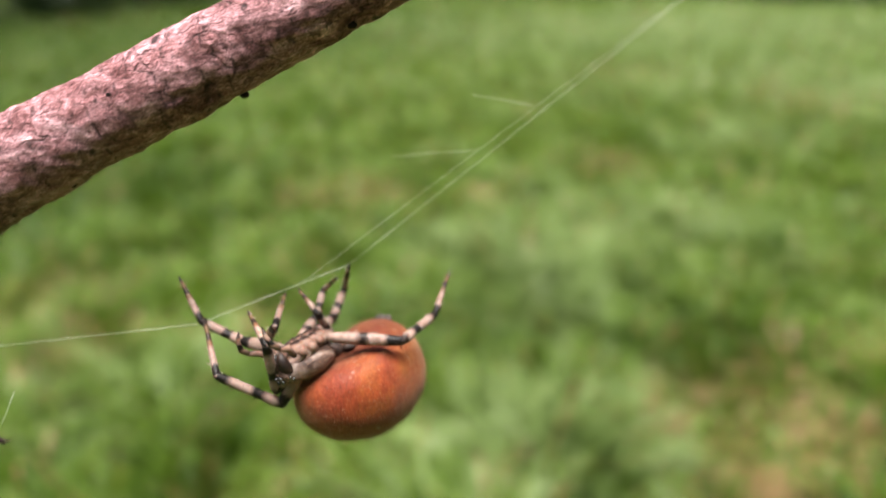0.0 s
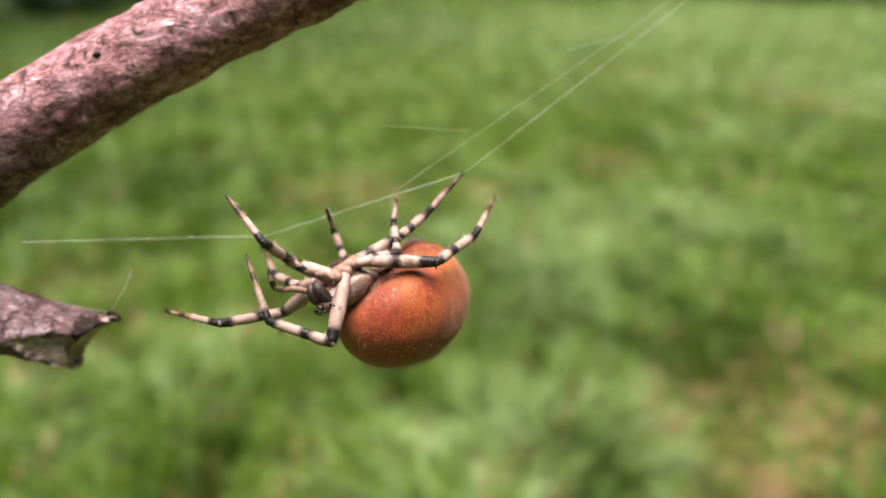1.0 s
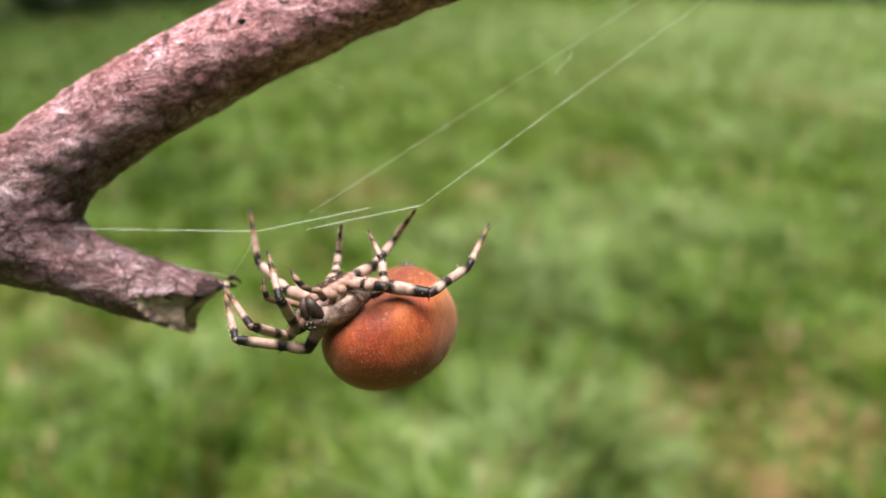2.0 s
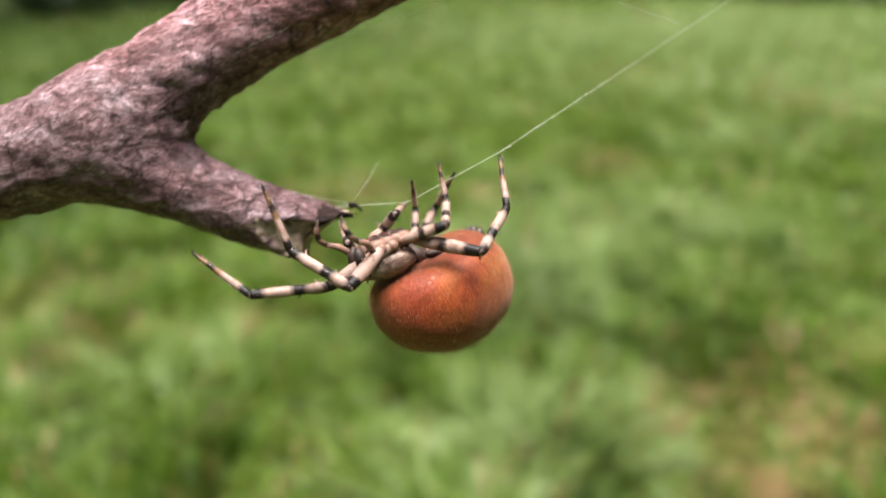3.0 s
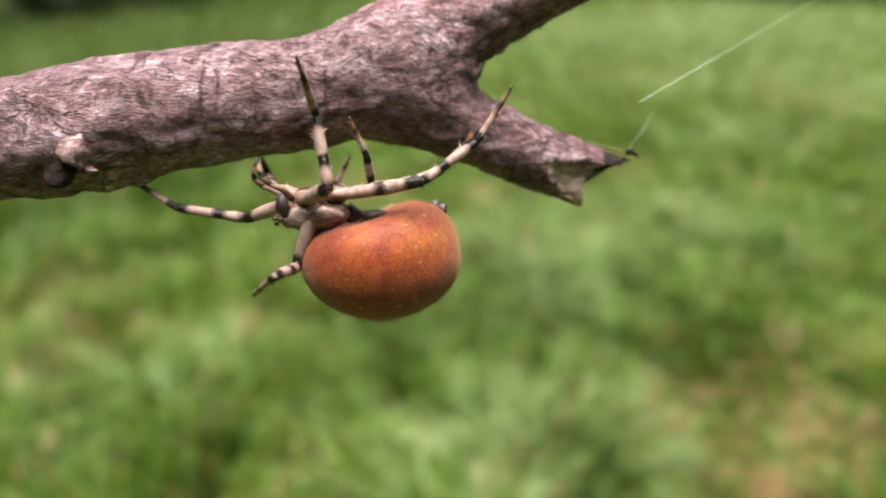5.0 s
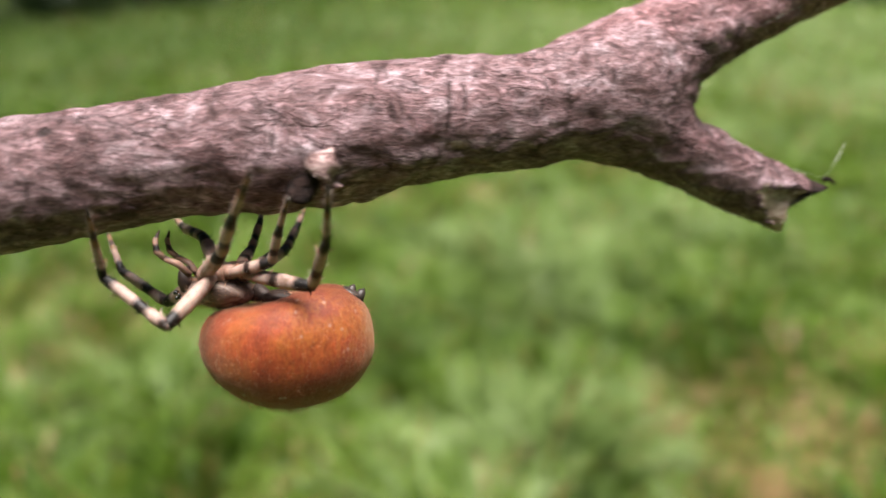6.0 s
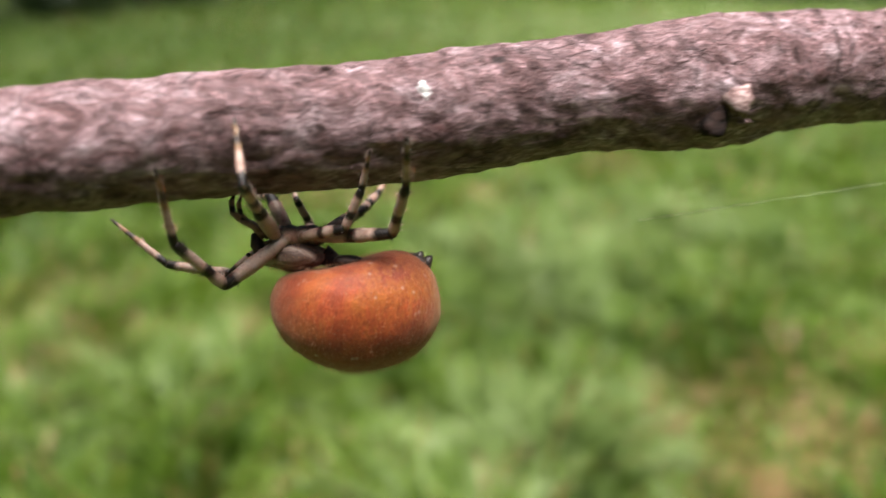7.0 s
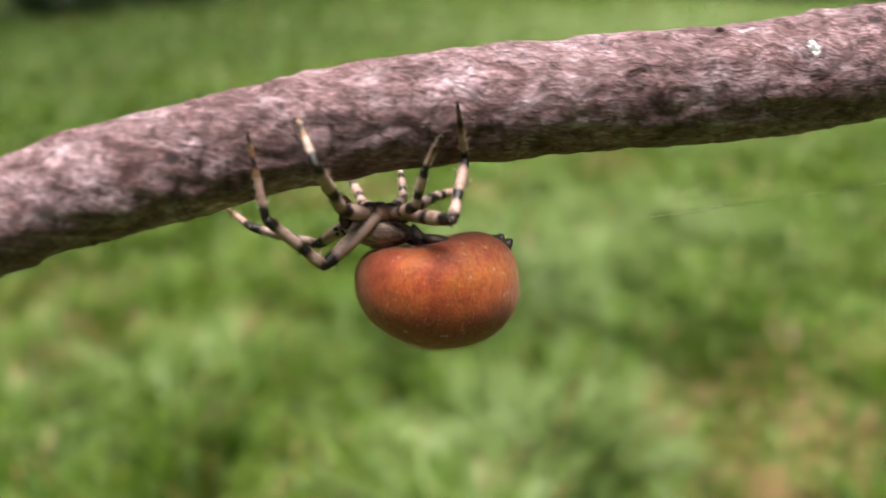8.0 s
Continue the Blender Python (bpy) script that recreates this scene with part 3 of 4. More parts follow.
    end = torn_end(lift) + 0.00025 * np.sin(p[:, 1] * 2900 + lift * 1500) + 0.00018 * np.sin(p[:, 1] * 5200 + 1)
    over = (run > end) & (np.abs(lift) < 0.0048) & (run < 0.013)
    p[over] -= (run - end)[over][:, None] * STUB_WAY
    run, lift = stub_space(p)
    bare = scoop(run, lift, p[:, 1]) & (run > -0.002)
    deep = np.clip((run + 0.0012) / 0.003, 0, 1)
    p[bare, 1] *= (1 - 0.55 * deep[bare])
    me.vertices.foreach_set("co", p.ravel())
    me.polygons.foreach_set("use_smooth", [True] * len(me.polygons))
    me.update()
    me.name = "bark"
    me.materials.clear()
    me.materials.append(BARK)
    me.materials.append(TORN)
    # bare wood in the scoop and on the torn face, black faces under the lip
    index = np.zeros(len(me.polygons), int)
    centre = np.empty(len(me.polygons) * 3)
    me.polygons.foreach_get("center", centre)
    centre = centre.reshape(-1, 3)
    run, lift = stub_space(centre)
    near = (np.abs(lift) < 0.0045) & (run < 0.012)
    index[near & (scoop(run, lift, centre[:, 1] * 1.6) | (run > torn_end(lift) - 0.0004)) & (run > -0.0012)] = 1
    index[near & (run > 0.0043) & (lift < 0.0029) & (lift > 0.0007)] = 2
    me.materials.append(DARK_BARK_AND_SHADE)
    me.polygons.foreach_set("material_index", index)
    bark = new("bark", me)
    bark.parent = stick
    tagged(stick, "forked dead stick with rough pinkish-grey bark and a broken stub", "stick")

    # the snapped side twig: a pale knob, with a dark ball as painted shade
    bm = bmesh.new()
    ball(bm, (-0.0419, -0.0046, 0.0070), (0.0013, 0.0010, 0.0017), turn=Matrix.Rotation(radians(25), 3, "Y"), seg=20, rings=14)
    for v in bm.verts:
        v.co += Vector((noise.noise(v.co * 700), noise.noise(v.co * 700 + Vector((7, 0, 0))), noise.noise(v.co * 700 + Vector((0, 7, 0))))) * 0.0005
    part("knot_hollow_shade", bm, DARK_BARK_AND_SHADE, stick, "dark ball that stands for the shaded hollow beside the knot")
    bm = bmesh.new()
    tube(bm, [(-0.0410, -0.0030, 0.0098), (-0.0406, -0.0050, 0.0089), (-0.0403, -0.0060, 0.0082), (-0.0402, -0.0066, 0.0078), (-0.0402, -0.0067, 0.0077)], [0.0018, 0.0014, 0.00115, 0.00085, 0.00035], 18)
    ball(bm, (-0.0397, -0.0052, 0.0071), (0.0005, 0.0006, 0.0009), seg=14, rings=9)
    for v in bm.verts:
        v.co += Vector((noise.noise(v.co * 800), noise.noise(v.co * 800 + Vector((7, 0, 0))), noise.noise(v.co * 800 + Vector((0, 7, 0))))) * 0.0009
    part("knot", bm, RAW, stick, "pale broken knob of a side twig")

    # splinters along the torn edge and a curled dark sliver on the lip
    rng = np.random.default_rng(5)
    for k in range(12):
        bm = bmesh.new()
        up = -0.0026 + 0.0044 * k / 11
        root = STUB_AT + STUB_WAY * (float(torn_end(up)) - 0.0008) + STUB_UP * up + np.array([0, rng.uniform(-0.0017, 0.0012), 0])
        tip = root + STUB_WAY * rng.uniform(0.0009, 0.0015) + STUB_UP * rng.normal(0, 0.0002) + np.array([0, rng.normal(0, 0.0002), 0])
        spike(bm, root, tip, rng.uniform(0.00018, 0.00036), 5)
        part("splinter", bm, TORN, stick)
    bm = bmesh.new()
    tube(bm, [(0.0084, -0.0006, 0.0096), (0.0090, -0.0008, 0.0096), (0.0094, -0.0009, 0.0093), (0.0096, -0.0009, 0.0090)], [0.0003, 0.00022, 0.00016, 0.00007], 6)
    part("bark_hair", bm, DARK_BARK_AND_SHADE, stick, "curled dark sliver of bark")
    # a white fleck on the bark, and small dark buds
    bm = bmesh.new()
    for dx, dz, w, h in ((0, 0, 0.00042, 0.00030), (0.0004, -0.00022, 0.00034, 0.00016), (-0.00025, 0.00025, 0.00018, 0.00040), (0.00015, -0.0003, 0.00022, 0.00026)):
        ball(bm, (-0.0664 + dx, -0.0046 + 0.25 * abs(dz), 0.0072 + dz), (w, 0.00042, h), seg=14, rings=9)
    for v in bm.verts:
        v.co += Vector((noise.noise(v.co * 2500), 0, noise.noise(v.co * 2500 + Vector((5, 0, 0))))) * 0.0006
    part("white_fleck", bm, FLECK, stick, "small white dried fleck on the bark")
    for x, y, z, s in ((0.0196, 0.0, 0.0310, 0.0005), (0.0360, 0.0, 0.0364, 0.0005), (0.0462, -0.0012, 0.0405, 0.0005), (-0.0735, -0.0030, 0.0085, 0.00045), (-0.0905, -0.001, 0.0064, 0.00045),
                       (0.0260, -0.0036, 0.0375, 0.0004), (0.0120, -0.0040, 0.0330, 0.00045), (0.0290, -0.0025, 0.0405, 0.0004), (0.0330, -0.0010, 0.0430, 0.0005)):
        bm = bmesh.new()
        ball(bm, (x, y, z), (s * 0.9, s * 0.6, s * 0.6), seg=10, rings=7)
        part("bud_scar", bm, DARK_BARK_AND_SHADE, stick)
    # a silk end that waves from the tip of the stub
    bm = bmesh.new()
    tube(bm, [(0.0086, -0.0006, 0.0098), (0.0101, -0.0006, 0.0117), (0.0112, -0.0006, 0.0136)], [0.00002, 0.00002, 0.00001], 5)
    tube(bm, [(-0.0015, 0.0002, 0.0127), (0.0035, 0.0, 0.0109), (0.0086, -0.0006, 0.0097)], [0.000012, 0.000014, 0.000014], 5)
    tube(bm, [(-0.0008, -0.0040, 0.0230), (0.0053, -0.0030, 0.0262), (0.0120, -0.0020, 0.0295), (0.0190, -0.0012, 0.0316)], [0.000010, 0.000014, 0.000014, 0.000010], 5)
    part("silk_tether", bm, SILK, stick, "fine pale silk strands along the stub")
    return stick


# ---- the spider: its own space is in metres, x towards the spinnerets, z towards the belly, y away ----
LEGS = {  # hip, lengths of femur, tibia with patella, metatarsus with tarsus, in millimetres
    "first near": ((-6.6, -1.3, 5.0), (4.59, 5.58, 5.63)),
    "second near": ((-5.7, -1.6, 5.1), (6.05, 6.10, 6.34)),
    "first far": ((-6.6, 1.3, 5.0), (6.11, 6.18, 6.39)),
    "second far": ((-5.7, 1.6, 5.1), (4.64, 4.40, 5.04)),
    "third near": ((-4.6, -1.6, 5.3), (3.95, 3.56, 3.39)),
    "fourth near": ((-3.6, -1.3, 5.3), (6.79, 5.53, 5.39)),
    "third far": ((-4.6, 1.6, 5.3), (3.86, 3.04, 3.10)),
    "fourth far": ((-3.6, 1.3, 5.3), (5.96, 3.79, 5.20)),
}


def segment(name, length, profile, material, leg, spines, seed, sides=14):
    """One rigid stretch of a leg from its joint along +z."""
    rng = np.random.default_rng(seed)
    bm = bmesh.new()
    n = 26
    pts, radii = [], []
    at, val = zip(*profile)
    for k in range(n + 1):
        u = k / n
        pts.append((0, 0, length * u))
        radii.append(float(np.interp(u, at, val)) * MM)
    radii[0] *= 0.75
    tube(bm, pts, radii, sides)
    # rounded joint
    ball(bm, (0, 0, 0), (radii[0] * 1.22,) * 3, seg=12, rings=8)
    for v in bm.verts:
        v.co.xy *= 1 + 0.07 * noise.noise(v.co * 1600)
    # bristles drawn out of the skin itself
    bm.faces.ensure_lookup_table()
    spots = [bm.faces[int(k)] for k in rng.permutation(n * sides)[:spines] if int(k) % (n * sides) > 2 * sides]
    bmesh.ops.inset_individual(bm, faces=spots, thickness=0.000078, depth=0.0)
    made = bmesh.ops.poke(bm, faces=spots)
    for v in made["verts"]:
        side = Vector((v.co.x, v.co.y, 0)).normalized()
        v.co += side * rng.uniform(0.00022, 0.00050) + Vector((0, 0, rng.uniform(0.0001, 0.0004)))
        v.co.z = min(v.co.z, length)
    # fine pale hairs
    for _ in range(36):
        u, w = rng.uniform(0.08, 0.97), rng.uniform(0, 2 * math.pi)
        side = Vector((math.cos(w), math.sin(w), 0))
        base = side * float(np.interp(u, at, val)) * MM * 0.94 + Vector((0, 0, length * u))
        tip = base + (side + Vector((0, 0, rng.uniform(0.3, 1.1)))).normalized() * rng.uniform(0.00018, 0.00042)
        tip.z = min(tip.z, length)
        spike(bm, base, tip, 0.000012, 3, material=1)
    return part(name, bm, [material, LEG_HAIR], leg)


def build_abdomen(spider):
    bm = bmesh.new()
    ball(bm, (0, 0, 0), (1, 1, 1), seg=72, rings=48)
    for v in bm.verts:
        # a little fuller than a ball
        v.co *= (abs(v.co.x) ** 2.06 + abs(v.co.y) ** 2.06 + abs(v.co.z) ** 2.06) ** (-1 / 2.06)
        x, y, z = v.co
        # dip where the waist joins, full and round behind
        dip = float(np.interp(x, (-1, -0.8, -0.45, -0.1, 0.1, 0.36, 0.6, 0.76, 0.9, 1), (0.90, 0.73, 0.59, 0.70, 0.83, 1.00, 1.12, 1.22, 1.30, 1.3)))
        if z > 0:
            flat = 1 - (1 - dip) * max(0.0, 1 - (y * 1.05) ** 2)
            z *= flat
        full = 1 + 0.03 * (1 - x * x) * (1 if z < 0 else 0)
        shoulder = 1 + 0.05 * math.exp(-((x + 0.35) / 0.4) ** 2)
        v.co = Vector((x * 6.82, y * 5.55 * shoulder, z * 5.05 * full)) * MM
        v.co += v.co.normalized() * (0.00010 * noise.noise(v.co * 500) + 0.00004 * noise.noise(v.co * 1500))
    abdomen = part("abdomen", bm, SKIN, spider, "swollen glossy orange-brown abdomen")
    # a fuzz of short pale hairs
    rng = np.random.default_rng(3)
    bm = bmesh.new()
    me = abdomen.data
    faces = list(me.polygons)
    for k in rng.integers(0, len(faces), 8000):
        f = faces[int(k)]
        if f.center.z > 0.0030 and rng.uniform() < 0.6:
            continue
        lean = Vector(rng.normal(0, 0.45, 3)) + Vector((0.8, 0, -0.5))
        base = f.center + Vector(rng.normal(0, 0.00015, 3))
        tip = base + (f.normal + lean * 0.6).normalized() * rng.uniform(0.00014, 0.00034)
        spike(bm, base - f.normal * 0.00006, tip, 0.000013, 3)
    tagged(part("hair", bm, PALE_HAIR, abdomen, "fuzz of short pale hairs"), kind="stuff")
    return abdomen


def build_spider():
    spider = new("spider")
    tagged(spider, "upside-down orb-weaver spider with swollen orange abdomen and black-banded legs", "spider")
    build_abdomen(spider)
    # head and chest, belly side up
    bm = bmesh.new()
    ball(bm, (0, 0, 0), (1, 1, 1), seg=40, rings=26)
    for v in bm.verts:
        x, y, z = v.co
        narrow = float(np.interp(x, (-1, -0.55, -0.1, 0.6, 1), (0.72, 0.66, 0.95, 1.0, 0.7)))
        v.co = Vector((-5.5 + 3.10 * x, 2.10 * y * narrow, 3.72 + 1.25 * z * (0.8 + 0.2 * narrow) + 0.15 * x)) * MM
        v.co += Vector((0, 0.4, 1)) * (0.00016 * noise.noise(v.co * 700) + 0.00010 * noise.noise(v.co * 1700))
    carapace = part("carapace", bm, PROSOMA, spider, "mottled grey-brown head and chest")
    rng = np.random.default_rng(9)
    bm = bmesh.new()
    faces = list(carapace.data.polygons)
    for k in rng.integers(0, len(faces), 900):
        f = faces[int(k)]
        spike(bm, f.center, f.center + (f.normal + Vector(rng.normal(0, 0.4, 3))).normalized() * rng.uniform(0.0002, 0.0005), 0.000016, 3)
    tagged(part("hair", bm, PALE_HAIR, carapace, "short pale bristles"), kind="stuff")
    bm = bmesh.new()
    ball(bm, (-0.0050, 0, 0.00505), (0.0021, 0.0012, 0.00060), seg=24, rings=14)
    part("sternum", bm, PROSOMA, spider, "brown breastplate between the legs")
    bm = bmesh.new()
    tube(bm, [(-0.0030, 0, 0.0040), (-0.0018, 0, 0.0034), (-0.0004, 0, 0.0028)], [0.0009, 0.0006, 0.0008], 12)
    part("pedicel", bm, JAW, spider, "dark narrow waist")
    for s in (-1, 1):
        bm = bmesh.new()
        ball(bm, (-0.0008, s * 0.0013, 0.0036), (0.0013, 0.0008, 0.00050), seg=16, rings=10)
        part("lung_cover", bm, JAW, spider, "dark plate over the book lung")
        bm = bmesh.new()
        tube(bm, [(-0.0078, s * 0.00046, 0.0036), (-0.0082, s * 0.00050, 0.0044), (-0.0083, s * 0.00046, 0.0051), (-0.0081, s * 0.0003, 0.0056)], [0.00044, 0.00052, 0.00040, 0.00014], 12)
        part("chelicera", bm, JAW, spider, "dark brown stout jaw")
        # short feelers beside the jaws
        bm = bmesh.new()
        tube(bm, [(-0.0076, s * 0.0014, 0.0050), (-0.0084, s * 0.0019, 0.0058), (-0.0094, s * 0.0021, 0.0062)], [0.00026, 0.00028, 0.00024], 10)
        palp = part("pedipalp", bm, COXA, spider, "short feeler beside the jaw")
        bm = bmesh.new()
        tube(bm, [(-0.0094, s * 0.0021, 0.0062), (-0.0100, s * 0.0021, 0.0067), (-0.0102, s * 0.0019, 0.0075), (-0.0100, s * 0.0016, 0.0083)], [0.00024, 0.00026, 0.00022, 0.00007], 10)
        part("palp_tip", bm, PALP, palp, "brown-banded feeler tip")
        for x, y, z, r in ((-0.00885, 0.00028, 0.0035, 0.00017), (-0.0087, 0.00030, 0.0031, 0.00017), (-0.0084, 0.0010, 0.0034, 0.00014), (-0.0082, 0.00115, 0.0032, 0.00014)):
            bm = bmesh.new()
            ball(bm, (x, s * y, z), (r, r, r), seg=12, rings=8)
            part("eye", bm, EYE_BLACK, spider)
        for x, y, z, lx, r in ((0.0047, 0.00042, 0.0044, 0.0003, 0.00034), (0.0054, 0.00044, 0.0041, 0.0004, 0.00036)):
            bm = bmesh.new()
            tube(bm, [(x, s * y, z - 0.0006), (x + lx * 0.5, s * y * 0.8, z + 0.0002), (x + lx, s * y * 0.4, z + 0.0004)], [r, r * 0.9, r * 0.3], 10)
            part("spinneret", bm, BLACK, spider, "dark spinneret")
    bm = bmesh.new()
    ball(bm, (0.0048, 0, 0.0041), (0.00095, 0.0011, 0.00042), turn=Matrix.Rotation(radians(28), 3, "Y"), seg=20, rings=12)
    part("spinneret_ring", bm, BLACK, spider, "dark ring round the spinnerets")

    legs = {}
    for i, (key, (hip, lengths)) in enumerate(LEGS.items()):
        hip = Vector(hip) * MM
        s = 1 if hip.y > 0 else -1
        fore = key.startswith("first") or key.startswith("second")
        thick = 0.93 if fore else (0.76 if key.startswith("third") else 0.88)
        bm = bmesh.new()
        root = Vector((hip.x * 0.8 - 0.0010, hip.y * 0.25, hip.z - 0.0004))
        tube(bm, [root, root.lerp(hip, 0.5) + Vector((0, 0, 0.0004)), hip], [0.00062, 0.00098 * thick, 0.00064 * thick], 14)
        ball(bm, hip, (0.00050 * thick,) * 3, seg=12, rings=8)
        leg = part("leg", bm, COXA, spider, "cream leg ringed with black")
        f, t, m = (q * MM for q in lengths)
        k = thick
        femur = segment("femur", f, [(0, 0.40 * k), (0.25, 0.60 * k), (0.6, 0.66 * k), (0.9, 0.54 * k), (1, 0.46 * k)], FEMUR if fore else FEMUR_SPOT, leg, 8, 10 + i)
        tibia = segment("tibia", t, [(0, 0.46 * k), (0.15, 0.53 * k), (0.30, 0.43 * k), (0.55, 0.47 * k), (0.85, 0.44 * k), (1, 0.36 * k)], TIBIA, leg, 15, 30 + i)
        meta = segment("metatarsus", m, [(0, 0.35 * k), (0.2, 0.33 * k), (0.55, 0.28 * k), (0.62, 0.24 * k), (0.9, 0.17 * k), (1, 0.06 * k)], META, leg, 14, 50 + i)
        legs[key] = (hip, (f, t, m), (femur, tibia, meta))
    return spider, legs


# ---- silk ----
def build_silk(length, radius, sag=0.0, wave=0.0, label="fine pale silk thread in the air"):
    """A strand from its anchor along +z; length in metres."""
    bm = bmesh.new()
    n = 24
    pts = [(wave * math.sin(9 * k / n) * (k / n), sag * 4 * (k / n) * (1 - k / n), length * k / n) for k in range(n + 1)]
    tube(bm, pts, [radius] * (n + 1), 5)
    return tagged(link_mesh("silk_thread", bm, SILK), label, "silk thread", group="silk threads")


build_ground()
build_grass()
build_hedge()
stick = build_stick()
spider, legs = build_spider()
THREADS = {"outer": build_silk(0.075, 0.000017), "second": build_silk(0.075, 0.000012, label="thin second silk thread beside the main line"),
           "inner": build_silk(0.0225, 0.000026), "span": build_silk(0.0108, 0.000024), "span_back": build_silk(0.0108, 0.000024),
           "loose": build_silk(0.0062, 0.000016, wave=0.0005, label="loose curling end of silk"), "loose_low": build_silk(0.0085, 0.000015, wave=0.0004, label="loose curling end of silk")}


# ---- what moves ----
STEPS = [round(0.1 * k, 1) for k in range(81)]


def eased(rows, t):
    """The neighbouring rows of t and the share between them."""
    times = [r[0] for r in rows]
    i = max(0, min(len(times) - 2, sum(1 for q in times if q <= t) - 1))
    return i, min(1.0, max(0.0, (t - times[i]) / (times[i + 1] - times[i])))


def glide(rows, t):
    """A pose between keyed poses: cubic in place, even in turn."""
    i, u = eased(rows, t)
    ms = [m for _, m in rows]
    ts = [q for q, _ in rows]
    p0, p1 = ms[i].translation, ms[i + 1].translation
    h = ts[i + 1] - ts[i]
    v0 = (p1 - ms[i - 1].translation) / (ts[i + 1] - ts[i - 1]) if i else (p1 - p0) / h
    v1 = (ms[i + 2].translation - p0) / (ts[i + 2] - ts[i]) if i + 2 < len(ms) else (p1 - p0) / h
    p = p0 * (2 * u ** 3 - 3 * u * u + 1) + v0 * h * (u ** 3 - 2 * u * u + u) + p1 * (3 * u * u - 2 * u ** 3) + v1 * h * (u ** 3 - u * u)
    q = ms[i].to_quaternion().slerp(ms[i + 1].to_quaternion(), u)
    return Matrix.LocRotScale(p, q, None)


def heading(rows, t):
    """A unit direction between keyed ones given as turn and rise in degrees."""
    i, u = eased(rows, t)
    u = u * u * (3 - 2 * u)
    d = []
    for _, turn, rise in rows[i:i + 2]:
        a, e = radians(turn), radians(rise)
        d.append(Vector((math.cos(a) * math.cos(e), math.sin(a) * math.cos(e), math.sin(e))))
    w = d[0].angle(d[1])
    if w < 1e-4:
        return d[0]
    return ((d[0] * math.sin((1 - u) * w) + d[1] * math.sin(u * w)) / math.sin(w)).normalized()


def step(leg, femur, tibia, metatarsus):
    """Swing the three stretches of a leg, joint to joint."""
    hip, lengths, pieces = leg
    ways = [[heading(rows, t) for t in STEPS] for rows in (femur, tibia, metatarsus)]
    starts = [hip.copy() for _ in STEPS]
    for piece, length, way in zip(pieces, lengths, ways):
        mean = sum(way, Vector()).normalized()
        rest = mean.to_track_quat("Z", "Y")
        rows = []
        for t, p, d in zip(STEPS, starts, way):
            rows.append((t, Matrix.LocRotScale(p, mean.rotation_difference(d) @ rest, None)))
        walk(piece, rows)
        starts = [p + d * length for p, d in zip(starts, way)]


def strand(ax, ay, ad, bx, by, bd):
    """The pose of a thread from one point towards another; across, up and away from the eye in millimetres."""
    a, b = (CAM @ Vector((x * MM, y * MM, -d * MM)) for x, y, d in ((ax, ay, ad), (bx, by, bd)))
    return Matrix.LocRotScale(a, (b - a).to_track_quat("Z", "Y"), None)


def thread(ob, rows):
    walk(ob, [(t, glide(rows, t)) for t in STEPS])


